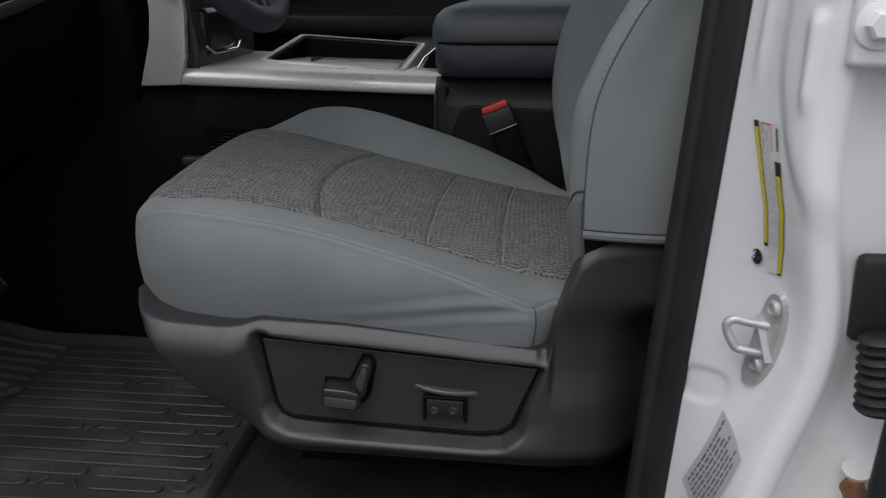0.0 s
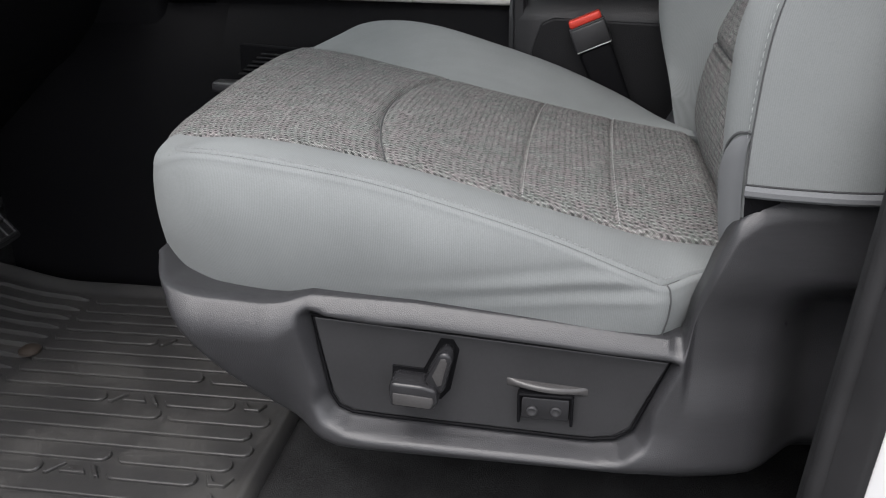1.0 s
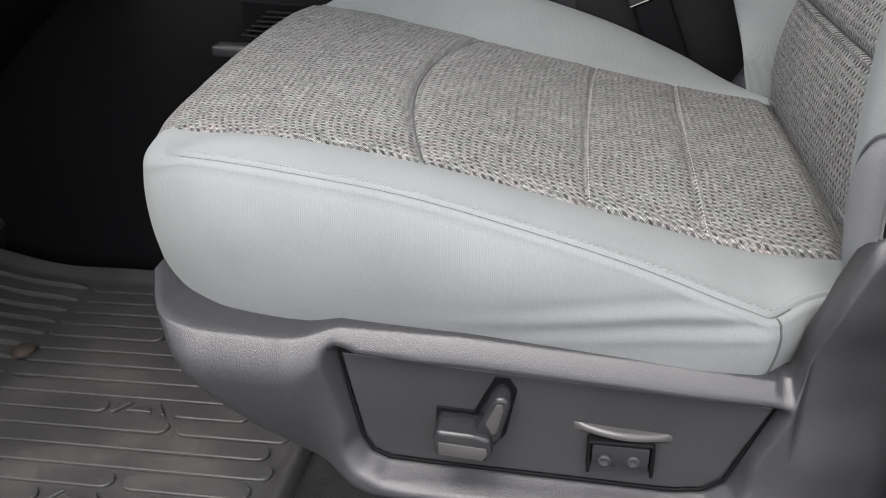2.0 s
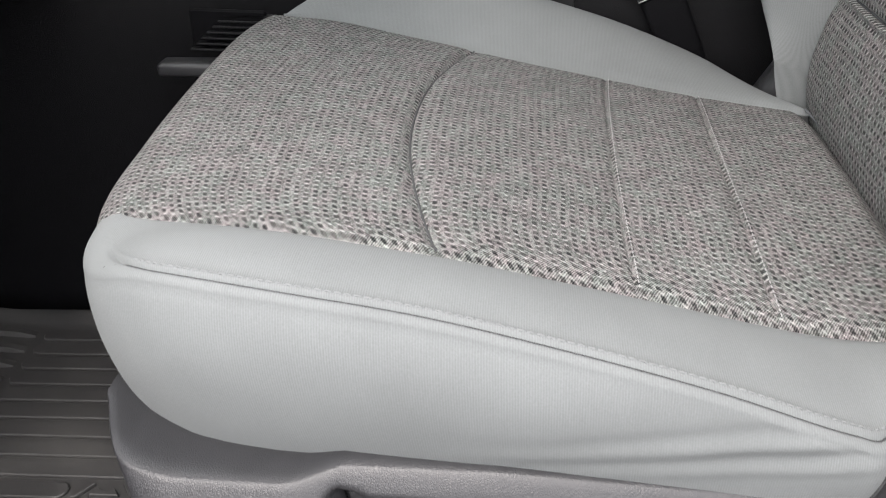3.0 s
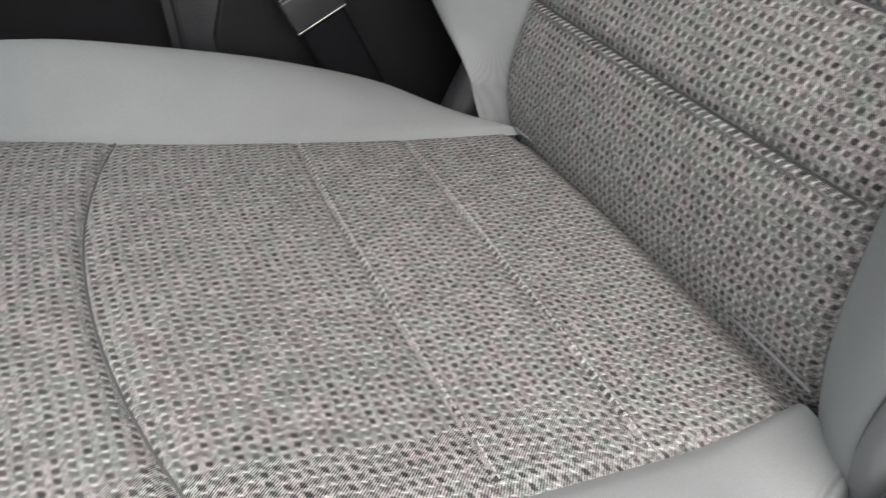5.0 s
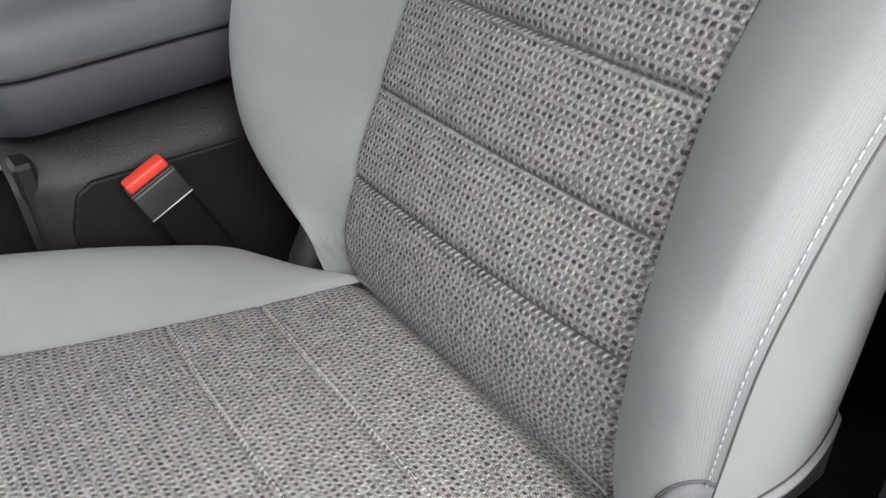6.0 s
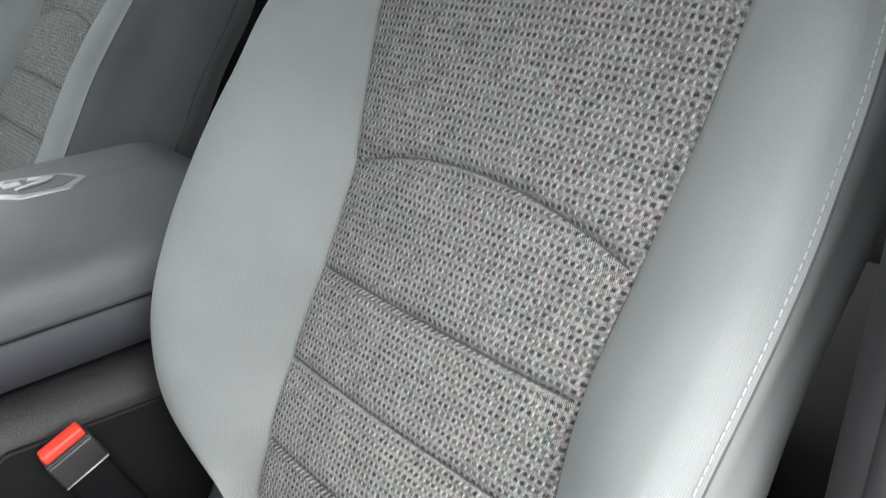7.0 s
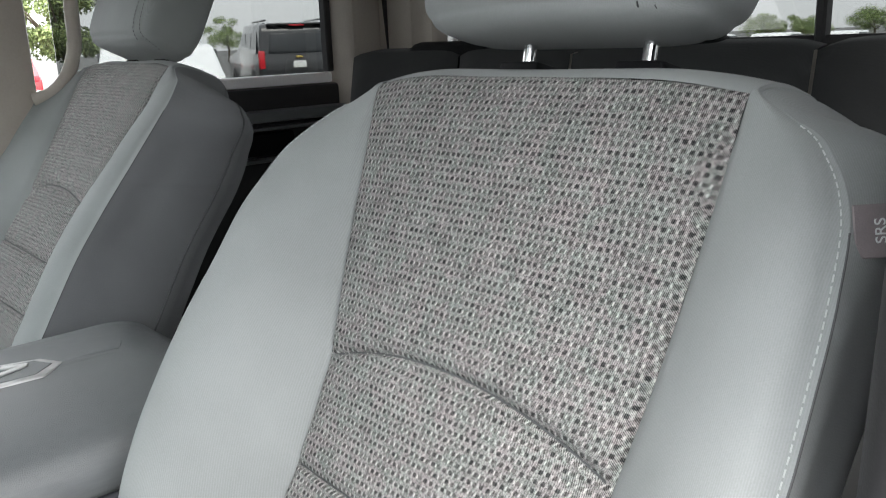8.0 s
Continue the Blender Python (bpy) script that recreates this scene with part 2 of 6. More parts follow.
GLOSSY = plain("smooth_black_plastic", (0.022, 0.022, 0.024), 0.22, vary=0.2, scale=30)
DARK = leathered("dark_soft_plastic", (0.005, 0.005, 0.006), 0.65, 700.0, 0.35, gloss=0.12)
COVER = leathered("matt_black_cover", (0.009, 0.009, 0.010), 0.5, 420.0, 0.3, gloss=0.28)
LID_SKIN = leathered("slate_vinyl", (0.118, 0.127, 0.130), 0.40, 600.0, 0.25, 0.1)
LID_BASE = leathered("blue_grey_plastic", (0.050, 0.053, 0.064), 0.5, 600.0, 0.3)
SILVER = brushed("satin_silver_trim", (0.84, 0.82, 0.78), 0.30, (0.4, 8.0, 8.0))
CHROME = plain("bright_chrome", (0.78, 0.79, 0.80), 0.12, 1.0, 0.04)
STEEL = plain("zinc_plated_steel", (0.50, 0.50, 0.49), 0.34, 1.0, 0.12, 40.0, 0.1, 300)
ZINC = plain("dull_zinc_plating", (0.60, 0.60, 0.595), 0.45, 0.55, 0.12, 60.0, 0.15, 500)
RUST = plain("rusty_bolt", (0.20, 0.10, 0.045), 0.75, 0.2, 0.5, 90.0, 0.4, 300)
RED = plain("red_button_plastic", (0.78, 0.065, 0.040), 0.38, vary=0.08, scale=30)
RUBBER = plain("black_seal_rubber", (0.015, 0.0148, 0.016), 0.62, vary=0.25, scale=20, grain=0.2, grain_scale=600)
MAT = dirty_rubber("dusty_rubber_mat")
CARPET = carpet_pile("black_carpet", (0.048, 0.048, 0.049))
WHITE = car_paint("white_car_paint", (0.90, 0.90, 0.90))
LABEL_WHITE = plain("label_paper", (0.74, 0.74, 0.72), 0.45, vary=0.05)
LABEL_GREY = plain("grey_foil_label", (0.60, 0.61, 0.62), 0.38, 0.2, 0.08)
LABEL_YELLOW = plain("yellow_print", (0.70, 0.58, 0.05), 0.5, vary=0.1)
LABEL_FADED = plain("faded_print", (0.34, 0.34, 0.35), 0.5, vary=0.3, scale=300)
LABEL_GREY_PRINT = plain("grey_print", (0.13, 0.13, 0.135), 0.5, vary=0.3, scale=300)
LABEL_BLACK = plain("black_print", (0.03, 0.03, 0.03), 0.5, vary=0.1)
LABEL_RED = plain("red_print", (0.65, 0.06, 0.05), 0.5, vary=0.1)
TAG = plain("mauve_woven_tag", (0.20, 0.175, 0.18), 0.85, vary=0.15, scale=60, grain=0.4, grain_scale=900)
BEIGE = plain("beige_pillar_trim", (0.36, 0.33, 0.29), 0.6, vary=0.08, grain=0.2, grain_scale=700)
LINER = plain("headliner_felt", (0.45, 0.43, 0.40), 0.95, vary=0.06, scale=10, grain=0.4, grain_scale=500)
DOOR_SKIN = leathered("black_door_trim", (0.020, 0.020, 0.022), 0.5, 500.0, 0.3)
GLASS = clear_glass("window_glass")
PRIVACY = clear_glass("privacy_glass", (0.40, 0.412, 0.408))
ASPHALT = ground_asphalt("pale_worn_paving")


# ---------------------------------------------------------------- mesh helpers
def curve_of(xs, ys):
    """A smooth function through a few control values (cubic, no overshoot at the ends)."""
    xs, ys = np.array(xs, float), np.array(ys, float)
    slope = np.gradient(ys, xs)

    def at(x):
        x = np.clip(x, xs[0], xs[-1])
        i = np.clip(np.searchsorted(xs, x) - 1, 0, len(xs) - 2)
        h = xs[i + 1] - xs[i]
        q = (x - xs[i]) / h
        return ys[i] * (1 + 2 * q) * (1 - q) ** 2 + ys[i + 1] * q * q * (3 - 2 * q) + h * q * (1 - q) * (slope[i] * (1 - q) - slope[i + 1] * q)

    return at


def bent_line(xs, ys):
    """Straight runs between a few corners."""
    return lambda x: float(np.interp(x, xs, ys))


def smooth(a, b, x):
    q = min(1.0, max(0.0, (x - a) / (b - a)))
    return q * q * (3 - 2 * q)


def root(name, place, label, category, group="", kind=""):
    ob = new(name)
    ob.location = place
    ob.empty_display_size = 0.05
    return tagged(ob, label, category, group, kind)


def attach(ob, parent, label=""):
    if parent is not None:
        ob.parent = parent
        ob.matrix_parent_inverse = Matrix.Translation(parent.matrix_basis.translation).inverted() if parent.parent is None else Matrix()
    if label:
        tagged(ob, label)
    return ob


def mesh_of(name, verts, faces, material, parent=None, label="", uvs=None, shade=True):
    me = bpy.data.meshes.new(name)
    me.from_pydata([tuple(v) for v in verts], [], faces)
    me.materials.append(material)
    if uvs is not None:
        layer = me.uv_layers.new(name="cloth")
        index = np.empty(len(me.loops), dtype=np.int32)
        me.loops.foreach_get("vertex_index", index)
        layer.data.foreach_set("uv", np.array(uvs, dtype=np.float32)[index].ravel())
    if shade:
        me.polygons.foreach_set("use_smooth", np.ones(len(me.polygons), dtype=bool))
    me.update()
    return attach(new(name, me), parent, label)


def part(name, bm, material, parent=None, label="", shade=False):
    """Links a bmesh as one mesh object under a thing or a part."""
    me = bpy.data.meshes.new(name)
    bmesh.ops.recalc_face_normals(bm, faces=bm.faces)
    for f in bm.faces:
        f.smooth = shade
    bm.to_mesh(me)
    bm.free()
    me.materials.append(material)
    if shade:
        me.set_sharp_from_angle(angle=radians(40))
    return attach(new(name, me), parent, label)


def sheet(name, rows, material, parent=None, label="", uvs=None, loop=False, flip=False):
    """A smooth surface through rows of points."""
    n, m = len(rows), len(rows[0])
    verts = [p for row in rows for p in row]
    faces = []
    for i in range(n - 1):
        for j in range(m if loop else m - 1):
            k = (j + 1) % m
            f = (i * m + j, i * m + k, (i + 1) * m + k, (i + 1) * m + j)
            faces.append(f[::-1] if flip else f)
    flat = [q for row in uvs for q in row] if uvs is not None else None
    return mesh_of(name, verts, faces, material, parent, label, flat)


def rounded_box(size, place=(0, 0, 0), bevel=0.005, segments=3, turn=None, taper=None):
    bm = bmesh.new()
    bmesh.ops.create_cube(bm, size=1)
    for v in bm.verts:
        v.co = Vector((v.co.x * size[0], v.co.y * size[1], v.co.z * size[2]))
        if taper and v.co.z > 0:
            v.co.x *= taper[0]
            v.co.y *= taper[1]
    if bevel:
        bmesh.ops.bevel(bm, geom=bm.edges[:], offset=bevel, segments=segments, profile=0.5, affect="EDGES")
    if turn is not None:
        bm.transform(turn)
    bm.transform(Matrix.Translation(place))
    return bm


def prism(outline, a, b, axis="y", bevel=0.0, segments=2):
    """A flat outline of (p, q) pairs made solid from a to b along one axis."""
    bm = bmesh.new()

    def at(p, q, d):
        return {"x": (d, p, q), "y": (p, d, q), "z": (p, q, d)}[axis]

    low = [bm.verts.new(at(p, q, a)) for p, q in outline]
    high = [bm.verts.new(at(p, q, b)) for p, q in outline]
    bm.faces.new(low)
    bm.faces.new(high[::-1])
    n = len(outline)
    for i in range(n):
        bm.faces.new((low[i], high[i], high[(i + 1) % n], low[(i + 1) % n]))
    bmesh.ops.recalc_face_normals(bm, faces=bm.faces)
    if bevel:
        bmesh.ops.bevel(bm, geom=bm.edges[:], offset=bevel, segments=segments, profile=0.5, affect="EDGES")
    return bm


def tube(points, radius, sides=10, closed=False, radii=None):
    """A round bar along points."""
    bm = bmesh.new()
    points = [Vector(p) for p in points]
    rings, up = [], Vector((0.13, 0.31, 0.94))
    n = len(points)
    for i, p in enumerate(points):
        ahead = (points[(i + 1) % n] - points[i - 1]) if closed else (points[min(i + 1, n - 1)] - points[max(i - 1, 0)])
        ahead.normalize()
        side = ahead.cross(up).normalized()
        other = side.cross(ahead)
        r = radii[i] if radii else radius
        rings.append([bm.verts.new(p + r * (math.cos(2 * math.pi * k / sides) * side + math.sin(2 * math.pi * k / sides) * other)) for k in range(sides)])
    for i in range(n if closed else n - 1):
        a, b = rings[i], rings[(i + 1) % n]
        for k in range(sides):
            bm.faces.new((a[k], a[(k + 1) % sides], b[(k + 1) % sides], b[k]))
    if not closed:
        bm.faces.new(rings[0][::-1])
        bm.faces.new(rings[-1])
    return bm


def lathe(profile, place, axis=(0, 0, 1), sides=20):
    """A turned form: (radius, height) pairs round an axis."""
    bm = bmesh.new()
    rings = []
    for r, h in profile:
        rings.append([bm.verts.new((r * math.cos(2 * math.pi * k / sides), r * math.sin(2 * math.pi * k / sides), h)) for k in range(sides)])
    for a, b in zip(rings, rings[1:]):
        for k in range(sides):
            bm.faces.new((a[k], a[(k + 1) % sides], b[(k + 1) % sides], b[k]))
    bm.faces.new(rings[0][::-1])
    bm.faces.new(rings[-1])
    bm.transform(Matrix.Translation(place) @ Vector(axis).to_track_quat("Z", "Y").to_matrix().to_4x4())
    return bm


def joined(*some):
    """Several bmeshes as one."""
    whole = bmesh.new()
    for bm in some:
        me = bpy.data.meshes.new("piece")
        bm.to_mesh(me)
        bm.free()
        whole.from_mesh(me)
        bpy.data.meshes.remove(me)
    return whole


def stitches(path, normals, length, gap, width, height):
    """A row of short threads along a path of points."""
    bm = bmesh.new()
    pts = np.array(path, float)
    run = np.r_[0, np.cumsum(np.linalg.norm(np.diff(pts, axis=0), axis=1))]
    nrm = np.array(normals, float)
    d = gap
    while d + length < run[-1]:
        a, b = (np.array([np.interp(q, run, pts[:, k]) for k in range(3)]) for q in (d, d + length))
        up = np.array([np.interp(d, run, nrm[:, k]) for k in range(3)])
        up /= np.linalg.norm(up) + 1e-9
        along = (b - a) / (np.linalg.norm(b - a) + 1e-9)
        side = np.cross(along, up) * width / 2
        mid, lift = (a + b) / 2, up * height
        v = [bm.verts.new(tuple(p)) for p in (a - side, a + side, b + side, b - side, mid - side * 0.7 + lift, mid + side * 0.7 + lift)]
        for f in ((0, 1, 5, 4), (4, 5, 2, 3), (0, 4, 3), (1, 2, 5)):
            bm.faces.new([v[k] for k in f])
        d += length + gap
    return bm


# ---------------------------------------------------------------- the seats
def resample(points, n):
    """n points evenly along a smooth line through the given ones."""
    pts = np.array(points, float)
    run = np.r_[0, np.cumsum(np.linalg.norm(np.diff(pts, axis=0), axis=1))]
    fine = [curve_of(run, pts[:, k]) for k in range(pts.shape[1])]
    return np.array([[f(q) for f in fine] for q in np.linspace(0, run[-1], n)])


KNIT_NEAR_Y = curve_of((-0.02, 0.05, 0.12, 0.23, 0.335, 0.445, 0.54), (0.020, 0.003, -0.008, -0.0095, -0.004, 0.000, 0.006))
KNIT_NEAR_Z = curve_of((-0.02, 0.06, 0.12, 0.18, 0.23, 0.28, 0.335, 0.39, 0.445, 0.54), (0.398, 0.402, 0.400, 0.390, 0.379, 0.365, 0.349, 0.334, 0.320, 0.311))
KNIT_FAR_Y = curve_of((-0.02, 0.06, 0.12, 0.18, 0.23, 0.335, 0.445, 0.54), (0.430, 0.428, 0.415, 0.400, 0.388, 0.374, 0.360, 0.345))
KNIT_FAR_Z = curve_of((-0.02, 0.06, 0.12, 0.18, 0.23, 0.28, 0.335, 0.39, 0.445, 0.54), (0.416, 0.405, 0.394, 0.384, 0.374, 0.364, 0.353, 0.342, 0.333, 0.322))
CROWN = curve_of((-0.02, 0.17, 0.32, 0.41, 0.54), (0.004, 0.006, 0.010, 0.014, 0.010))
FAR_CREST = curve_of((-0.02, 0.025, 0.055, 0.115, 0.173, 0.25, 0.357, 0.453, 0.54), (0.408, 0.426, 0.440, 0.447, 0.440, 0.419, 0.384, 0.342, 0.314))


def cushion_lines(y):
    """Where the three sewn lines cross the seat's knit cloth at a given y."""
    q = (y - 0.187) / 0.19
    return (0.164 - 0.0025 * q + 0.0335 * q * q, 0.3225 + 0.0044 * q + 0.006 * q * q, 0.412 + 0.0035 * q + 0.0058 * q * q)


def cushion_seams(x, y):
    """How far the sewn lines pull the seat's knit cloth in, and how it puffs beside them."""
    pull = 0.0
    for at, deep in zip(cushion_lines(y), (0.0060, 0.0022, 0.0022)):
        d = x - at
        pull += 0.55 * deep * (math.exp(-((d / 0.006) ** 2)) if d < 0 else math.exp(-((d / 0.010) ** 2))) + 0.0026 * math.exp(-((d / 0.0011) ** 2))
        pull -= 0.0010 * math.exp(-(((d - 0.0034) / 0.0016) ** 2))
    return -pull


def knit_insert_of_cushion(seat):
    rows, uvs = [], []
    n, m = 420, 60
    for i in range(n + 14):
        row, uv = [], []
        for j in range(m + 1):
            b = j / m
            roll = 0.034 + 0.014 * smooth(0.0, 0.3, b)
            front = roll - 0.064 + 0.028 * math.exp(-b / 0.13) + 0.010 * math.exp(-(1 - b) / 0.08)
            if i < 14:
                # the roll over the front edge
                w = i / 14
                drop = 1 - w
                ang = min(1.0, drop / 0.55) * math.pi / 2
                x = front - roll * math.sin(ang)
                down = roll * (1 - math.cos(ang)) + max(0.0, drop - 0.55) / 0.45 * 0.07
                y = KNIT_NEAR_Y(front) * (1 - b) + KNIT_FAR_Y(front) * b
                z = KNIT_NEAR_Z(front) * (1 - b) + KNIT_FAR_Z(front) * b + CROWN(front) * 4 * b * (1 - b) - down
                along = -drop * 0.12
            else:
                a = (i - 14) / (n - 1)
                x = front + a * (0.535 - front)
                y = KNIT_NEAR_Y(x) * (1 - b) + KNIT_FAR_Y(x) * b
                z = KNIT_NEAR_Z(x) * (1 - b) + KNIT_FAR_Z(x) * b + CROWN(x) * (4 * b * (1 - b)) ** 0.7
                z += cushion_seams(x, y) * smooth(0.0, 0.03, b) * smooth(1.0, 0.97, b)
                z -= 0.004 * (math.exp(-(((b) / 0.012) ** 2)) + math.exp(-(((1 - b) / 0.012) ** 2)))
                z += 0.0016 * noise.noise((x * 11, y * 11, 3.0)) * smooth(0, 0.1, b) * smooth(1, 0.9, b)
                z -= 0.014 * smooth(0.506, 0.534, x)
                along = x - front
            row.append((x, y, z))
            uv.append((along + 0.02 * 4 * b * (1 - b) * smooth(0.3, 0.0, x), y))
        rows.append(row)
        uvs.append(uv)
    sheet("knit_insert", rows, KNIT, seat, "dark grey knit cloth with three sewn lines", uvs)
    # the sewn lines: one sunk and coloured as its crease's shade, two pale threads on the fold
    for k, (thread, lift, off) in enumerate(((SEAM, -0.0046, 0.0), (THREAD_DULL, 0.0005, 0.0026), (THREAD_DULL, 0.0005, 0.0026))):
        path = []
        for b in np.linspace(0.012, 0.988, 60):
            x = cushion_lines(0.187)[k]
            for _ in range(4):
                y = KNIT_NEAR_Y(x) * (1 - b) + KNIT_FAR_Y(x) * b
                x = cushion_lines(y)[k]
            x += off
            z = KNIT_NEAR_Z(x) * (1 - b) + KNIT_FAR_Z(x) * b + CROWN(x) * (4 * b * (1 - b)) ** 0.7 + 0.0016 * noise.noise((x * 11, y * 11, 3.0)) * smooth(0, 0.1, b) * smooth(1, 0.9, b)
            if off:
                z += cushion_seams(x, y) * smooth(0.0, 0.03, b) * smooth(1.0, 0.97, b)
            path.append((x, y, z + lift * smooth(0.0, 0.03, b) * smooth(1.0, 0.97, b)))
        if off:
            part("seam_thread", stitches(path, [(0, 0, 1)] * 60, 0.0028, 0.0014, 0.0008, 0.0004), thread, seat, "pale seam thread")
        else:
            part("seam_thread", tube(path, 0.0010, 6), thread, seat, "sunk seam, dark with its crease's shade", True)


def bolster_of_cushion(seat, far):
    """The smooth cloth beside the knit and the wall under it, as one skin from the knit's edge to the foot."""
    if not far:
        edge = resample([(-0.0095, 0.0185, 0.399), (-0.008, 0.000, 0.397), (0.000, -0.020, 0.3955), (0.016, -0.041, 0.400), (0.036, -0.055, 0.404), (0.062, -0.064, 0.4055), (0.12, -0.0745, 0.402), (0.20, -0.0815, 0.391), (0.28, -0.086, 0.3715), (0.36, -0.090, 0.348), (0.436, -0.088, 0.317), (0.449, -0.085, 0.311), (0.459, -0.076, 0.310), (0.472, -0.064, 0.311), (0.490, -0.052, 0.311), (0.522, -0.042, 0.311)], 170)
    else:
        edge = resample([(-0.006, 0.432, 0.400), (-0.004, 0.446, 0.402), (0.003, 0.464, 0.408), (0.03, 0.484, 0.422), (0.062, 0.491, 0.431), (0.12, 0.494, 0.433), (0.20, 0.491, 0.422), (0.28, 0.487, 0.398), (0.36, 0.482, 0.369), (0.445, 0.472, 0.331), (0.460, 0.450, 0.326), (0.472, 0.430, 0.324), (0.486, 0.405, 0.322)], 170)
    n = len(edge)
    side = 1 if far else -1
    tangent = np.gradient(edge, axis=0)
    out = np.c_[tangent[:, 1], -tangent[:, 0]]
    if far:
        out = -out
    out /= np.linalg.norm(out, axis=1)[:, None] + 1e-9
    rows, uvs = [], []
    upper = []
    spans, wall = [0.9 * k / 18 for k in range(18)] + [0.9 + 0.1 * k / 12 for k in range(12)], 34
    for i in range(n):
        a = i / (n - 1)
        bx, by, bz = edge[i]
        ax = (-0.006 if far else -0.0095) + 0.535 * a
        ay, az = (KNIT_FAR_Y(ax), KNIT_FAR_Z(ax)) if far else (KNIT_NEAR_Y(ax), KNIT_NEAR_Z(ax))
        row, uv, run = [], [], 0.0
        for s in spans:
            x, y = ax + (bx - ax) * s, ay + (by - ay) * s
            if far:
                crest = FAR_CREST(x) - 0.002
                z = az + (crest - az) * smooth(0, 0.8, s) if s < 0.8 else crest + (bz - crest) * smooth(0.8, 1.0, s)
                z += 0.004 * math.sin(math.pi * min(1, s / 0.8)) * smooth(0.02, 0.1, a)
            else:
                z = az + (bz - az) * s + 0.006 * 4 * s * (1 - s) * smooth(0.02, 0.15, a) * smooth(1.0, 0.85, a)
            z -= 0.004 * math.exp(-((s / 0.07) ** 2))
            z -= (0.0022 * math.exp(-(((1 - s) / 0.02) ** 2)) - 0.0012 * math.exp(-(((s - 0.945) / 0.035) ** 2))) * smooth(0.05, 0.11, a)
            row.append((x, y, z))
            uv.append((y, x))
        inner = row[-7]
        upper.append(Vector(inner))
        roll = (0.020 * smooth(0.16, 0.0, a) + 0.006) if not far else 0.026 * smooth(0.16, 0.0, a) + 0.009 + 0.012 * smooth(0.05, 0.0, a)
        foot = SHIELD_TOP(min(0.458, max(0.03, bx + 0.022 * smooth(0.12, 0.02, bx)))) - 0.005 if not far else 0.272
        inward = (0.003 + 0.004 * smooth(0.12, 0.3, a)) if not far else 0.02 + 0.008 * smooth(0.15, 0.0, a)
        bulge = 0.010 * smooth(0.0, 0.2, a) * smooth(0.75, 0.45, a) + 0.003
        for j in range(wall + 1):
            w = j / wall
            if w < 0.3:
                ang = w / 0.3 * math.pi / 2
                o, z = roll * math.sin(ang), bz - roll * (1 - math.cos(ang)) - 0.0022 * math.exp(-((w / 0.02) ** 2)) * smooth(0.05, 0.11, a)
            else:
                q = (w - 0.3) / 0.7
                top = bz - roll
                o = roll + bulge * math.sin(math.pi * q ** 0.8) - inward * q
                z = top + (foot - top) * q
                # slack folds at the rear corner
                if not far:
                    near_fold = smooth(0.16, 0.42, bx) * smooth(0.47, 0.43, bx)
                    lift = 0.010 - 0.11 * smooth(0.20, 0.44, bx)
                    for base, deep, wide in ((0.297, 0.0019, 0.0040), (0.309, -0.0012, 0.0042), (0.287, -0.0014, 0.0038), (0.276, 0.0010, 0.0036)):
                        centre = base - lift * 0.22
                        o += deep * near_fold * math.exp(-(((z - centre) / wide) ** 2))
            o += 0.0015 * noise.noise((bx * 14, z * 16, 7.0 + side)) * smooth(0.3, 0.6, w)
            row.append((bx + out[i][0] * o, by + out[i][1] * o, z))
            run = w * 0.13
            uv.append((by + side * run, a * 0.55))
        rows.append(row)
        uvs.append(uv)
    if not far:
        corner = min(range(n), key=lambda i: abs(edge[i][0] - 0.4505) + abs(edge[i][1] + 0.083))
        part("corner_seam", tube([Vector(p) + Vector((0.0004, -0.0004, 0)) for p in rows[corner][len(spans) :: 2]], 0.0008, 6), SEAM, seat, shade=True)
    name = "seat_bolster"
    sheet(name, rows, CLOTH, seat, "smooth pale grey cloth" if far else "smooth pale grey cloth, creased at its rear corner", uvs, flip=far)
    # one row of thread beside the outer seam
    up = [(out[i][0] * 0.35, out[i][1] * 0.35, 0.94) for i in range(22, 150)]
    lifted = [p + Vector(u) * 0.0002 for p, u in zip(upper[22:150], up)]
    part("stitching", stitches(lifted, up, 0.0040, 0.0016, 0.0012, 0.0007), THREAD_GREY, seat)
    # a dark line along the outer seam draws the shade in its crease
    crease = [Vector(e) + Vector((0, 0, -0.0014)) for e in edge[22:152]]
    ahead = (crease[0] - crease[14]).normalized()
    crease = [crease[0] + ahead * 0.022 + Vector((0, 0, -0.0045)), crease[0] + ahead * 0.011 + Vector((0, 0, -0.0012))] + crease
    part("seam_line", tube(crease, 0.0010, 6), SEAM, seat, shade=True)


PANEL_EDGE = [(0.145, 0.266), (0.463, 0.242), (0.434, 0.168), (0.420, 0.158), (0.400, 0.155), (0.384, 0.155), (0.205, 0.163), (0.178, 0.165), (0.165, 0.171), (0.158, 0.184), (0.151, 0.227)]


def signed_distance(p, q, outline):
    """Distance of a point from a closed outline, below zero inside."""
    inside, best = False, 9.0
    n = len(outline)
    for i in range(n):
        (ax, az), (bx, bz) = outline[i], outline[(i + 1) % n]
        if (az > q) != (bz > q) and p < (bx - ax) * (q - az) / (bz - az) + ax:
            inside = not inside
        t = max(0.0, min(1.0, ((p - ax) * (bx - ax) + (q - az) * (bz - az)) / ((bx - ax) ** 2 + (bz - az) ** 2)))
        best = min(best, math.hypot(p - ax - t * (bx - ax), q - az - t * (bz - az)))
    return -best if inside else best


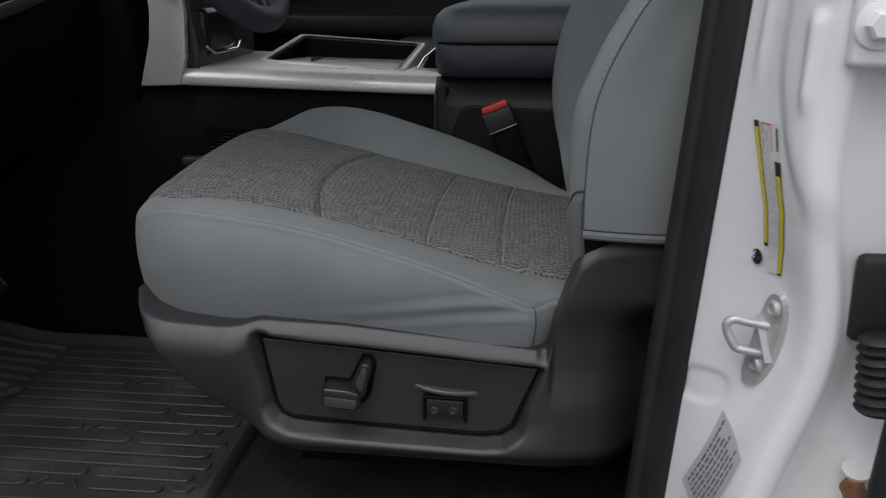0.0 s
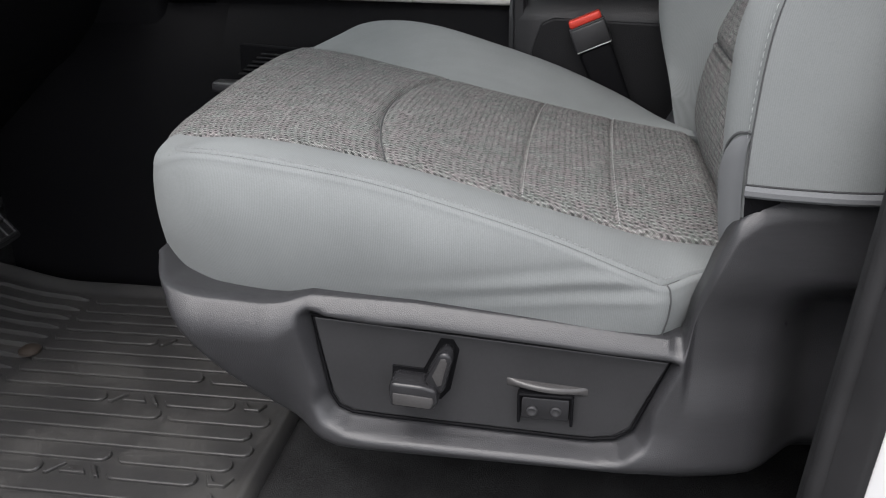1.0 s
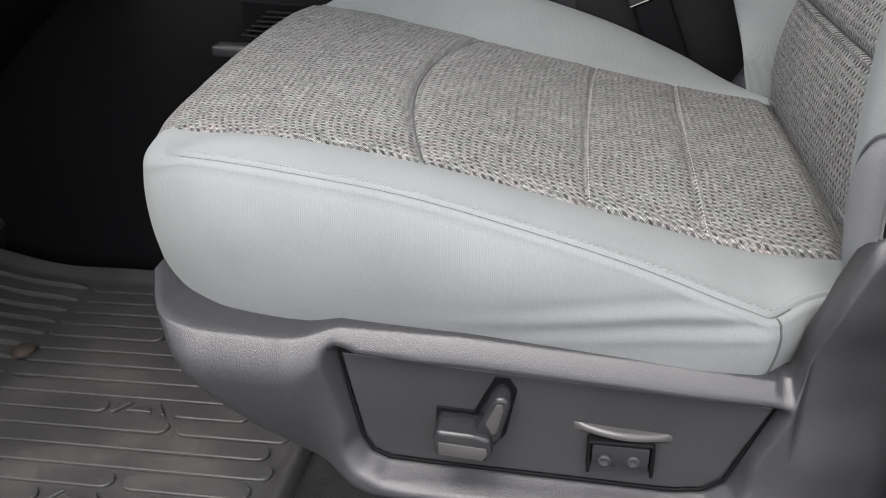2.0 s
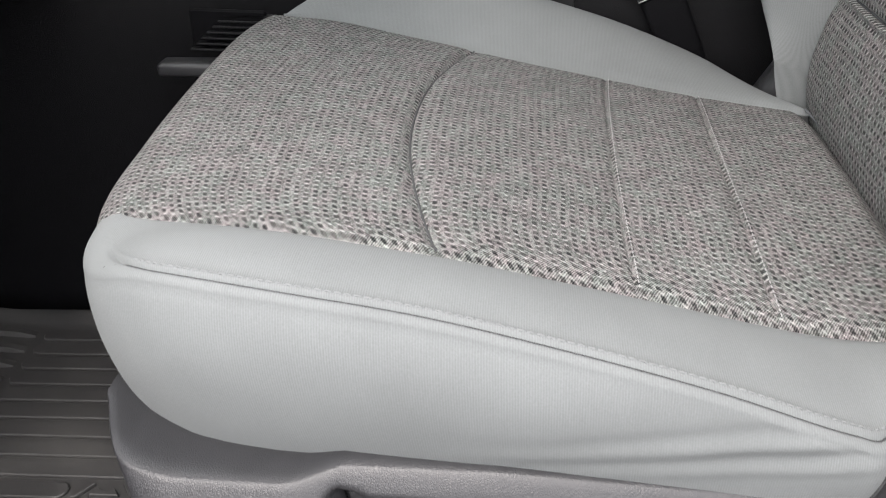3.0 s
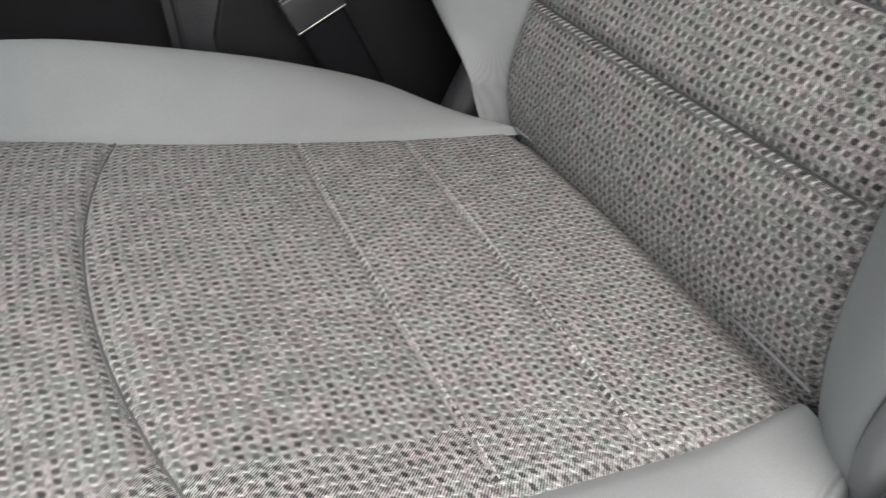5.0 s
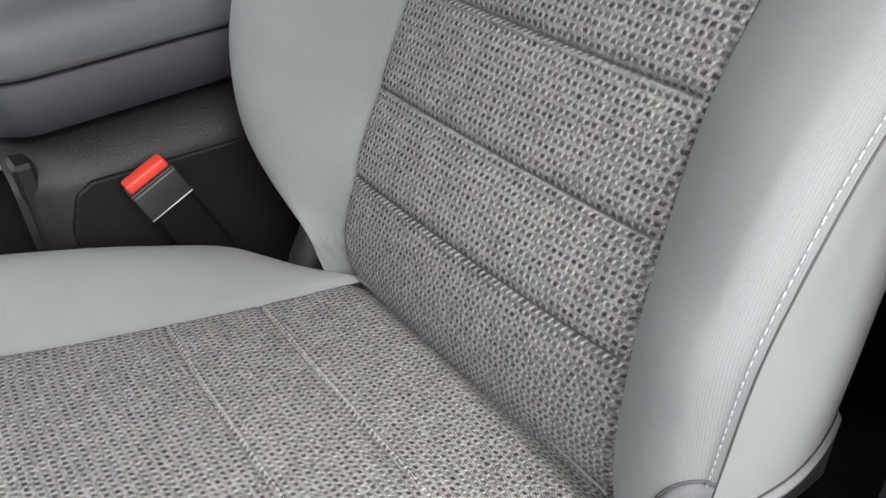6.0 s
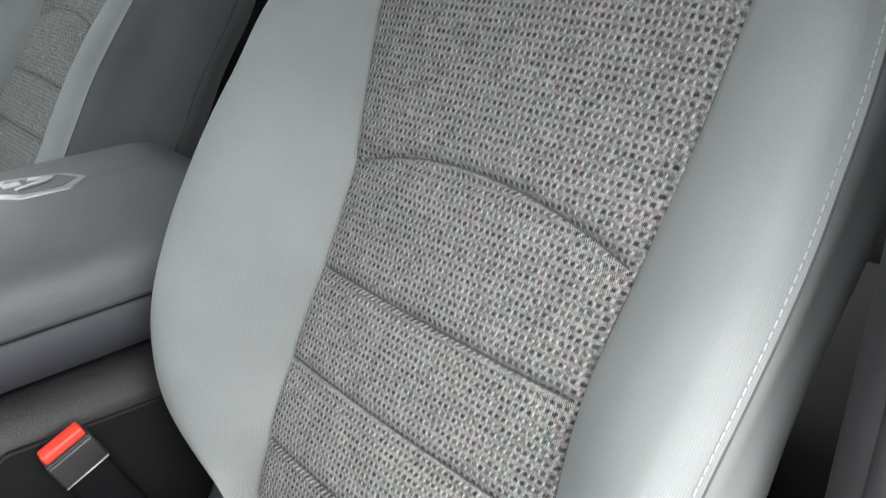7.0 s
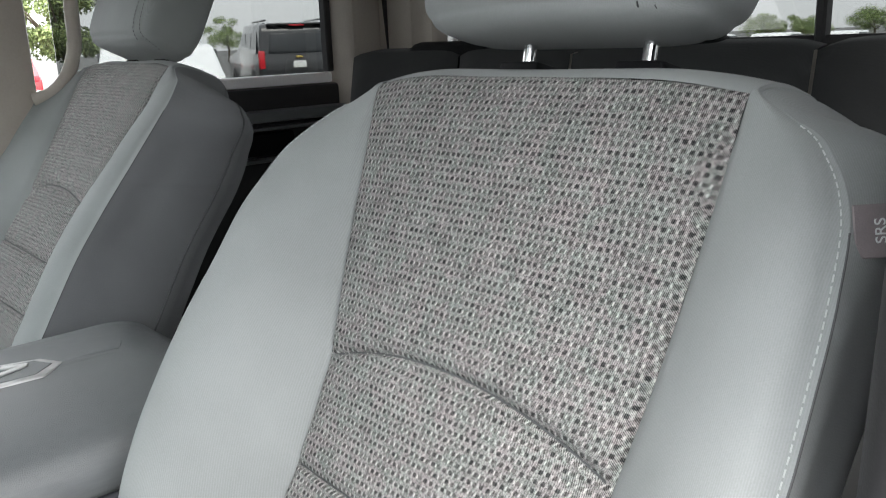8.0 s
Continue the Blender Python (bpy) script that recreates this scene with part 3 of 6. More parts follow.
SHIELD_TOP = bent_line((0.004, 0.03, 0.063, 0.105, 0.122, 0.132, 0.146, 0.24, 0.365, 0.458, 0.472, 0.478, 0.489, 0.502, 0.518, 0.541, 0.70), (0.300, 0.289, 0.2825, 0.2795, 0.2800, 0.2820, 0.2855, 0.283, 0.272, 0.262, 0.262, 0.300, 0.340, 0.371, 0.384, 0.389, 0.391))
SHIELD_FOOT = bent_line((0.004, 0.014, 0.034, 0.060, 0.085, 0.112, 0.164, 0.43, 0.52, 0.70), (0.292, 0.274, 0.242, 0.196, 0.154, 0.122, 0.100, 0.096, 0.096, 0.104))


def shield_of_seat(seat):
    """The moulded side cover of the seat's base, with a hollow for the switch panel."""
    xs = np.concatenate([np.linspace(0.004, 0.06, 16), np.linspace(0.065, 0.20, 46), np.linspace(0.205, 0.40, 40), np.linspace(0.404, 0.53, 44), np.linspace(0.54, 0.66, 10)])
    rows = []
    for x in xs:
        top, foot = SHIELD_TOP(x), SHIELD_FOOT(x)
        row = []
        m = 54
        for j in range(m + 1):
            q = j / m
            z = foot + (top - foot) * q
            d = signed_distance(x, z, PANEL_EDGE)
            low = smooth(0.20, 0.17, z)
            out = 0.083 + 0.020 * smooth(-0.001, 0.006 + 0.009 * low + 0.006 * smooth(0.17, 0.14, x), d)
            out += 0.011 * math.exp(-(((z - 0.146) / 0.02) ** 2)) * smooth(0.10, 0.2, x) * smooth(0.50, 0.42, x) * smooth(0.004, 0.014, d)
            out -= 0.045 * smooth(0.05, 0.0, z - foot) ** 1.5
            out -= 0.016 * smooth(0.06, 0.0, x)
            out -= 0.012 * smooth(0.47, 0.56, x)
            out -= 0.05 * smooth(0.535, 0.60, x) * smooth(0.325, 0.275, z)
            # slanting ledge along the top, wide at the nose
            nose = smooth(0.15, 0.11, x)
            ledge = 0.016 + 0.016 * nose
            out += nose * (0.016 - 0.040 * smooth(0.0, 0.15, top - 0.016 - z))
            out -= (0.011 + 0.005 * nose) * max(0.0, 1 - (top - z) / ledge) ** (1.3 + 0.5 * nose) * smooth(0.474, 0.470, x)
            out -= 0.008 * smooth(0.471, 0.478, x) * smooth(0.19, 0.25, z) * smooth(0.33, 0.28, z)
            if x > 0.462:
                out -= 0.006 * smooth(0.012, 0.0, top - z)
            row.append((x - 0.022 * smooth(0.14, 0.03, x), -out, z))
        nose_x = x
        x, y, z = row[-1]
        lift = 0.002 if nose_x < 0.474 else 0.001
        row.append((x, y + 0.002, z + 0.0015))
        row.append((x + (0 if x < 0.465 else -0.002), y + 0.016, z + lift))
        row.append((x, y + (0.05 if nose_x < 0.474 else 0.020), z + lift - (0.004 if nose_x < 0.474 else 0.02)))
        _, y0, z0 = row[0]
        rows.append([(x, y0 + 0.06, z0 + 0.004), (x, y0 + 0.012, z0 - 0.002)] + row)
    sheet("side_shield", rows, SHIELD, seat, "black grained plastic base cover with a sunk switch panel")
    # front nose that closes the shield towards the footwell
    apron = []
    for k in range(9):
        a = k / 8
        apron.append([(x0 + 0.004 * math.sin(a * math.pi / 2) - 0.03 * a * 0.3, y0 + 0.56 * a, z0) for x0, y0, z0 in (rows[0][2], rows[3][2], rows[7][2], rows[11][2], rows[15][2])])
    sheet("front_apron", apron, SHIELD, seat)


def switches_of_seat(seat):
    inner = [(x + (0.0022 if x < 0.2 else -0.0022 if x > 0.41 else 0), z + (-0.0022 if z > 0.2 else 0.0022)) for x, z in PANEL_EDGE]
    panel = part("switch_panel", prism(inner, -0.0905, -0.080, "y", 0.0012), PANEL, seat, "smooth satin black plastic panel")
    part("panel_gap", tube([(x, -0.0900, z) for x, z in PANEL_EDGE], 0.0016, 6, True), DARK, panel)
    slide = prism([(0.219, 0.192), (0.258, 0.189), (0.2635, 0.197), (0.262, 0.211), (0.249, 0.2145), (0.222, 0.2165), (0.2185, 0.212)], -0.116, -0.089, "y", 0.0035, 3)
    part("slide_switch", slide, GLOSSY, panel, "black seat slide switch", True)
    recline = prism([(0.249, 0.216), (0.2625, 0.243), (0.268, 0.2465), (0.2745, 0.244), (0.276, 0.238), (0.268, 0.206), (0.262, 0.202)], -0.110, -0.089, "y", 0.0035, 3)
    part("recline_switch", recline, GLOSSY, panel, "black upright recline switch", True)
    part("slide_face", prism([(0.2225, 0.1945), (0.256, 0.1920), (0.2595, 0.1980), (0.2590, 0.2035), (0.2225, 0.2065)], -0.1172, -0.112, "y", 0.0012, 2), SATIN, panel, "lighter grey face of the slide switch", True)
    part("recline_face", prism([(0.2575, 0.2225), (0.2655, 0.2405), (0.2700, 0.2410), (0.2715, 0.2365), (0.2660, 0.2140), (0.2620, 0.2120)], -0.1112, -0.107, "y", 0.0010, 2), SATIN, panel, "grey face of the recline switch", True)
    well = prism([(0.2165, 0.190), (0.262, 0.1865), (0.271, 0.198), (0.2795, 0.240), (0.274, 0.250), (0.263, 0.2505), (0.247, 0.2185), (0.218, 0.220)], -0.0918, -0.086, "y", 0.0006, 1)
    part("switch_well", well, DARK, panel)
    # scooped lumbar switch
    brow = []
    for k in range(25):
        a = k / 24
        x = 0.322 + 0.072 * a
        mid = 4 * a * (1 - a)
        brow.append([(x, -0.0905, 0.2145 - 0.006 * a), (x, -0.0905 - 0.0065 * mid, 0.2135 - 0.006 * a), (x, -0.0905 - 0.0085 * mid, 0.2115 - 0.0065 * a - 0.0015 * mid), (x, -0.0905 - 0.0045 * mid, 0.2075 - 0.0065 * a - 0.001 * mid), (x, -0.0905, 0.2065 - 0.006 * a)])
    # lighter plastic colour helps out the highlight along this lip
    sheet("scoop_brow", brow, SATIN, panel, "curved lip over the lumbar switch, lightened for its highlight")
    part("lumbar_switch", rounded_box((0.043, 0.010, 0.023), (0.357, -0.0935, 0.1885), 0.0025, 2, Matrix.Rotation(radians(1.5), 4, "Y")), GLOSSY, panel, "black lumbar rocker with two round dimples", True)
    part("rocker_frame", joined(rounded_box((0.0028, 0.012, 0.030), (0.3335, -0.0935, 0.188), 0.001, 1), rounded_box((0.0028, 0.012, 0.030), (0.3805, -0.0935, 0.187), 0.001, 1), rounded_box((0.048, 0.012, 0.003), (0.357, -0.0935, 0.2025), 0.001, 1)), DARK, panel)
    for x, h in ((0.3455, 0.0022), (0.3665, 0.0012)):
        part("dimple", lathe([(0.0050, 0.0), (0.0050, h), (0.0036, h + 0.0008), (0.0018, h)], (x, -0.0982, 0.187), (0, -1, 0), 16), PANEL, panel, shade=True)


# the backrest's spine (x, z) from the seat's crease to its top, and the forms across it
SPINE = resample([(0.545, 0.275), (0.528, 0.345), (0.540, 0.447), (0.575, 0.522), (0.612, 0.606), (0.656, 0.696), (0.700, 0.790), (0.738, 0.875), (0.768, 0.943), (0.777, 0.955), (0.792, 0.9600), (0.815, 0.9590), (0.845, 0.953), (0.872, 0.942), (0.886, 0.912)], 190)
SPINE_H = np.r_[0, np.cumsum(np.hypot(*np.diff(SPINE, axis=0).T))]
RISE = curve_of((0.0, 0.10, 0.17, 0.25, 0.33, 0.42, 0.50, 0.58, 0.64, 0.70, 0.74, 0.85), (0.022, 0.029, 0.047, 0.080, 0.080, 0.058, 0.045, 0.042, 0.030, 0.012, 0.002, 0.0))
KNIT_HALF = curve_of((0.0, 0.09, 0.17, 0.255, 0.35, 0.45, 0.53, 0.62, 0.73, 0.85), (0.184, 0.184, 0.180, 0.168, 0.161, 0.170, 0.179, 0.186, 0.192, 0.194))
KNIT_HALF_FAR = curve_of((0.0, 0.09, 0.167, 0.257, 0.355, 0.46, 0.545, 0.66, 0.73, 0.85), (0.188, 0.187, 0.170, 0.168, 0.158, 0.158, 0.175, 0.193, 0.203, 0.205))
BACK_HALF = curve_of((0.0, 0.09, 0.17, 0.27, 0.40, 0.52, 0.60, 0.65, 0.69, 0.715, 0.738, 0.77, 0.85), (0.262, 0.275, 0.284, 0.290, 0.293, 0.295, 0.293, 0.284, 0.264, 0.243, 0.200, 0.197, 0.197))
SHOULDER = curve_of((0.0, 0.66, 0.70, 0.74, 0.77, 0.85), (0.0, 0.0, 0.006, 0.020, 0.018, 0.016))
BACK_HALF_FAR = curve_of((0.0, 0.06, 0.08, 0.10, 0.12, 0.145, 0.18, 0.22, 0.28, 0.40, 0.52), (0.190, 0.191, 0.193, 0.212, 0.242, 0.270, 0.293, 0.303, 0.306, 0.299, 0.295))
RISE_FAR = curve_of((0.0, 0.10, 0.17, 0.25, 0.33, 0.40, 0.45, 0.52, 0.58, 0.64, 0.70, 0.74, 0.85), (0.020, 0.030, 0.060, 0.090, 0.098, 0.096, 0.090, 0.074, 0.060, 0.038, 0.014, 0.002, 0.0))
KNIT_TOP = 0.737
BACK_MID = 0.186


def knit_top(b):
    return KNIT_TOP + 0.009 * smooth(0.0, 0.45, b)


def back_seams(h, b):
    """The sewn lines of the backrest: one arched, three straight."""
    q = 2 * b - 1
    lines = (0.455 + 0.030 * (1 - q * q) + 0.005 * q, 0.3525 + 0.0025 * q, 0.256 + 0.001 * q, 0.1685)
    pull = 0.0
    for at, deep in zip(lines, (0.008, 0.006, 0.0055, 0.005)):
        d = h - at
        pull += 0.75 * deep * (math.exp(-((d / 0.007) ** 2)) if d > 0 else math.exp(-((d / 0.014) ** 2))) + 0.0042 * math.exp(-((d / 0.0013) ** 2)) - 0.0030 * math.exp(-(((d + 0.0040) / 0.0022) ** 2))
    return pull


def back_point(h, y, forward):
    x, z = np.interp(h, SPINE_H, SPINE[:, 0]), np.interp(h, SPINE_H, SPINE[:, 1])
    i = min(len(SPINE) - 2, max(1, int(np.searchsorted(SPINE_H, h))))
    d = SPINE[i + 1 if i < len(SPINE) - 1 else i] - SPINE[i - 1]
    d = d / np.linalg.norm(d)
    lean = np.array([math.sin(radians(25)), math.cos(radians(25))])
    over = smooth(0.71, 0.77, h)
    d = (0.3 + 0.7 * over) * d + (0.7 - 0.7 * over) * lean
    drop = 0.9 * min(0.12, max(0.0, abs(y - BACK_MID) - 0.11)) ** 2 * smooth(0.64, 0.735, h)
    return Vector((x - forward * d[1], y, z + forward * d[0] - drop))


def backrest(seat, turn, tag=True):
    top = SPINE_H[-1]
    narrow = 0.0 if tag else 0.011
    # knit insert
    rows, uvs = [], []
    n, m = 480, 56
    for i in range(n + 1):
        row, uv = [], []
        for j in range(m + 1):
            b = j / m
            h = knit_top(b) * i / n
            y = BACK_MID - (KNIT_HALF(h) - narrow) * (1 - b) + KNIT_HALF_FAR(h) * b
            f = 0.010 * (4 * b * (1 - b)) ** 0.7 * smooth(knit_top(b), knit_top(b) - 0.1, h)
            f -= back_seams(h + (0.0 if tag else 0.012), b) * smooth(0, 0.03, b) * smooth(1, 0.97, b)
            f -= 0.005 * (math.exp(-((b / 0.012) ** 2)) + math.exp(-(((1 - b) / 0.012) ** 2))) * smooth(0.735, 0.69, h)
            f += 0.0015 * noise.noise((h * 11, y * 11, 5.0))
            f -= 0.0015 * smooth(knit_top(b) - 0.006, knit_top(b), h)
            row.append(turn @ back_point(h, y, f))
            uv.append((h / 1.12, y / 1.10))
        rows.append(row)
        uvs.append(uv)
    sheet("knit_insert", rows, KNIT, seat, "dark grey knit cloth with one arched seam", uvs, flip=True)
    for low, bow, tilt, deep, thick in ((0.455, 0.030, 0.005, 0.0088, 0.0013), (0.3525, 0.0, 0.0025, 0.0070, 0.0009), (0.256, 0.0, 0.001, 0.0066, 0.0009), (0.1685, 0.0, 0.0, 0.0062, 0.0008)):
        line = []
        for b in np.linspace(0.02, 0.98, 60):
            q = 2 * b - 1
            h = low + bow * (1 - q * q) + tilt * q - (0.0 if tag else 0.012)
            y = BACK_MID - (KNIT_HALF(h) - narrow) * (1 - b) + KNIT_HALF_FAR(h) * b
            f = 0.010 * (4 * b * (1 - b)) ** 0.7 + 0.0015 * noise.noise((h * 11, y * 11, 5.0)) - deep * smooth(0, 0.03, b) * smooth(1, 0.97, b)
            line.append(turn @ back_point(h, y, f))
        # the tube's dark colour deepens the shade in each cross seam
        part("cross_seam", tube(line, thick if tag else thick * 1.5, 6), SEAM, seat, "sunken seam with crease shade in its colour", True)
    foot = [turn @ Vector((0.5235 + 0.004 * math.sin(3 * q), BACK_MID - 0.188 + 0.352 * q, 0.325 + 0.001 * math.sin(9 * q))) for q in np.linspace(0, 1, 40)]
    part("piping", tube(foot, 0.0012, 8), CLOTH_SIDE, seat, "thin grey piping at the foot", True)
    # smooth bolsters with the side panels behind their seam
    def lobe_top(s):
        return 0.064 + 0.094 * math.sqrt(max(0.0, 1 - ((1 - s) / 0.36) ** 2))

    def bolster_rise(h, s, rise, far=False):
        f = rise * (0.30 * smooth(0.0, 0.78, s) + 0.70 * math.sin(math.pi / 2 * min(1.0, s / 0.80)) - 0.16 * smooth(0.76, 1.0, s)) + 0.012 * math.sin(math.pi * s) * smooth(0.72, 0.55, h)
        if not far:
            ramped = rise * (min(1.0, max(0.0, s) / 0.88) ** 0.85 - 0.16 * smooth(0.76, 1.0, s)) + 0.006 * math.sin(math.pi * s) * smooth(0.72, 0.55, h)
            f += 0.55 * (ramped - f) * smooth(0.66, 0.56, h) * smooth(0.20, 0.28, h)
        f -= 0.005 * math.exp(-((s / 0.06) ** 2)) * smooth(0.74, 0.70, h)
        f -= 0.0018 * math.exp(-(((s - 0.93) / 0.03) ** 2)) * smooth(0.74, 0.66, h)
        f += 0.002 * noise.noise((h * 8, s * 2, 9.0)) * math.sin(math.pi * s)
        if not far and s > 0.62 and h < 0.20:
            d = h - lobe_top(s)
            f += 0.004 * smooth(0.002, -0.02, d) * smooth(0.62, 0.8, s) * smooth(1.0, 0.9, s)
        return f - 0.003 * smooth(0.55, 0.95, s) * smooth(0.62, 0.72, h)

    seams = []
    for far in (False, True):
        side = 1 if far else -1
        inboard = far if tag else not far
        rows, uvs, seam, seam_up, welt = [], [], [], [], []
        panel_rows, panel_uvs, low_lips = [], [], []
        m = 32
        heights = np.r_[np.linspace(0, 0.2, 91), np.linspace(0.2, top, 170)[1:]]
        for h in heights:
            half, edge, rise = KNIT_HALF_FAR(h) if far else KNIT_HALF(h) - narrow, BACK_HALF_FAR(h) if inboard and h < 0.5 else BACK_HALF(h), RISE_FAR(h) if inboard else RISE(h)
            edge = max(edge, half + 0.006)
            if not tag and inboard:
                rise *= 0.42
            row, uv = [], []
            for j in range(m + 1):
                s = j / m
                y = BACK_MID + side * (half + (edge - half) * s)
                row.append(turn @ back_point(h, y, bolster_rise(h, s, rise, inboard)))
                uv.append((h, y))
            rows.append(row)
            uvs.append(uv)
            lip = bolster_rise(h, 1.0, rise, inboard)
            if h < 0.735:
                welt.append(turn @ back_point(h, BACK_MID + side * edge, lip))
                s = 1 - 0.0044 / (edge - half)
                seam.append(turn @ back_point(h, BACK_MID + side * (edge - 0.0044), bolster_rise(h, s, rise, inboard) + 0.0008))
                seam_up.append((-0.85, side * 0.25, 0.4))
            low_lips.append(back_point(h, BACK_MID, lip).z)
            prow, puv = [], []
            depth = 0.055 * smooth(0.80, 0.60, h) + 0.105
            if not tag:
                depth += 0.06 * smooth(0.76, 0.45, h)
            for j in range(17):
                q = j / 16
                o = 0.014 * math.sin(math.pi * min(1, q * 1.15)) * smooth(0.74, 0.62, h) - 0.03 * smooth(0.8, 1.0, q) + 0.052 * smooth(0.58, 0.74, h) * math.sin(math.pi / 2 * min(1, q * 1.4)) + SHOULDER(h) * smooth(0, 0.3, q)
                over = smooth(0.50, 0.78, h)
                sink = q ** (1 + 0.35 * smooth(0.66, 0.73, h))
                p = back_point(h, BACK_MID + side * (edge + o), lip - depth * sink * over)
                p.x += 1.08 * depth * q * (1 - over)
                prow.append(turn @ p)
                puv.append((h, q * depth))
            panel_rows.append(prow)
            panel_uvs.append(puv)
        sheet("back_bolster", rows, CLOTH, seat, "smooth pale grey cloth", uvs, flip=not far)
        start = next(k for k, z in enumerate(low_lips) if z >= 0.402)
        # same panel on both seats; the passenger's darker cloth holds its shade
        sheet("side_panel", panel_rows[start:], CLOTH if tag else CLOTH_SIDE, seat, "ribbed grey cloth side, darkened for shade on the passenger seat", panel_uvs[start:], flip=not far)
        low = []
        for r in rows[: start + 1]:
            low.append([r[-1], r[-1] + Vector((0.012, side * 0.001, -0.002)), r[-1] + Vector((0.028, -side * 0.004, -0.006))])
        # the near flap is black in place of the shade under the panel
        sheet("lower_flap", low, CLOTH if far else DARK, seat, "tucked edge below the side panel, near one blackened as shade", [[(0.01 * i, 0.01 * j) for j in range(3)] for i in range(len(low))], flip=not far)
        if not tag:
            rear = [r[12] + Vector((0, side * 0.001, 0)) for r in panel_rows[start : start + 170]]
            part("rear_seam", tube(rear, 0.0016, 6), SEAM, seat, "dark seam before the back cover", True)
        part("welt", tube(welt[start - 4 : -24], 0.0007, 6), SEAM, seat, shade=True)
        part("lower_welt", tube([p + Vector((0, 0, -0.004)) for p in panel_rows[start][0:15]], 0.0050, 8), CLOTH_SIDE, seat, "rolled cloth hem", True)
        part("hem_seam", tube([p + Vector((0, side * 0.0004, 0.0012)) for p in panel_rows[start][0:15]], 0.0010, 6), WELT, seat, shade=True)
        if tag:
            part("stitching", stitches(seam[start:-4], seam_up[start:-4], 0.0046, 0.0022, 0.0010, 0.0006), THREAD_PALE, seat, "pale grey thread")
        if not far and tag:
            # the ribbed side cloth that wraps round the bolster's foot, with its sewn edge
            def on_lobe(h, q, lift):
                half, edge = KNIT_HALF(h), BACK_HALF(h)
                return turn @ back_point(h, BACK_MID - (half + (edge - half) * q), bolster_rise(h, q, RISE(h)) + lift)

            lobe, lobe_uv, arc = [], [], []
            for k in range(25):
                q = 1 - 0.36 * math.sin(math.pi / 2 * k / 24)
                ridge = lobe_top(q)
                lobe.append([on_lobe(0.03 + (ridge - 0.03) * w, q, 0.0026 - 0.0032 * smooth(0.93, 1.0, w)) for w in np.linspace(0, 1, 22)])
                lobe_uv.append([(q * 0.1, 0.03 + (ridge - 0.03) * w) for w in np.linspace(0, 1, 22)])
                arc.append(on_lobe(ridge + 0.0006, q, 0.0010))
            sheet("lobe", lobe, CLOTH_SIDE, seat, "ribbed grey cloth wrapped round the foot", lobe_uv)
            part("lobe_seam", tube(arc, 0.0011, 6), SEAM, seat, shade=True)
        seams.append(panel_rows)
    # cloth over the top, behind the knit's sewn end, and the plain back
    cap, cap_uv = [], []
    for i in range(25):
        row, uv = [], []
        for j in range(41):
            b = j / 40
            h = knit_top(b) + (top - knit_top(b)) * i / 24
            y = BACK_MID - (KNIT_HALF(h) - narrow) * (1 - b) + KNIT_HALF_FAR(h) * b
            f = 0.003 * smooth(0, 0.012, h - knit_top(b)) * 4 * b * (1 - b) + 0.001 * math.sin(b * 9) - 0.0015 * smooth(0.006, 0, h - knit_top(b))
            row.append(turn @ back_point(h, y, f))
            uv.append((h, y))
        cap.append(row)
        cap_uv.append(uv)
    sheet("top_cap", cap, CLOTH, seat, "smooth grey cloth rolled over the top", cap_uv, flip=True)
    backs = [[a[-1], a[-1].lerp(b[-1], 0.25) + Vector((0.02, 0, 0)), a[-1].lerp(b[-1], 0.5) + Vector((0.025, 0, 0)), a[-1].lerp(b[-1], 0.75) + Vector((0.02, 0, 0)), b[-1]] for a, b in zip(*seams)]
    sheet("back_cover", backs, CLOTH_SIDE, seat, "charcoal cloth back", [[(0.01 * i, 0.1 * j) for j in range(5)] for i in range(len(backs))])
    if tag:
        out, up = Vector((0.80, -0.60, 0.0)).normalized(), Vector((math.sin(radians(25)), 0.0, math.cos(radians(25))))
        up = (up - out * up.dot(out)).normalized()
        turned = Matrix((out, up, out.cross(up))).transposed().to_4x4()
        place = back_point(0.640, BACK_MID - BACK_HALF(0.640), RISE(0.640) * 0.84) + out * 0.0135
        tag_body = rounded_box((0.022, 0.030, 0.0016), (0, 0, 0), 0.0006, 1, turned)
        tag_body.transform(Matrix.Translation(place))
        tag_ob = part("airbag_tag", tag_body, TAG, seat, "mauve cloth tag lettered SRS in white")
        letters("tag_letters", "SRS", 0.0095, Matrix.Translation(place + out * 0.0045) @ turned @ Matrix.Translation((0, 0, 0.0010)) @ Matrix.Rotation(radians(90), 4, "Z"), THREAD, tag_ob)


def letters(name, text, size, m, material, parent=None):
    curve = bpy.data.curves.new(name, "FONT")
    curve.body, curve.size, curve.extrude, curve.align_x, curve.align_y = text, size, size * 0.02, "CENTER", "CENTER"
    ob = bpy.data.objects.new(name, curve)
    me = bpy.data.meshes.new_from_object(ob)
    bpy.data.objects.remove(ob)
    bpy.data.curves.remove(curve)
    me.transform(m)
    me.materials.append(material)
    return attach(new(name, me), parent)


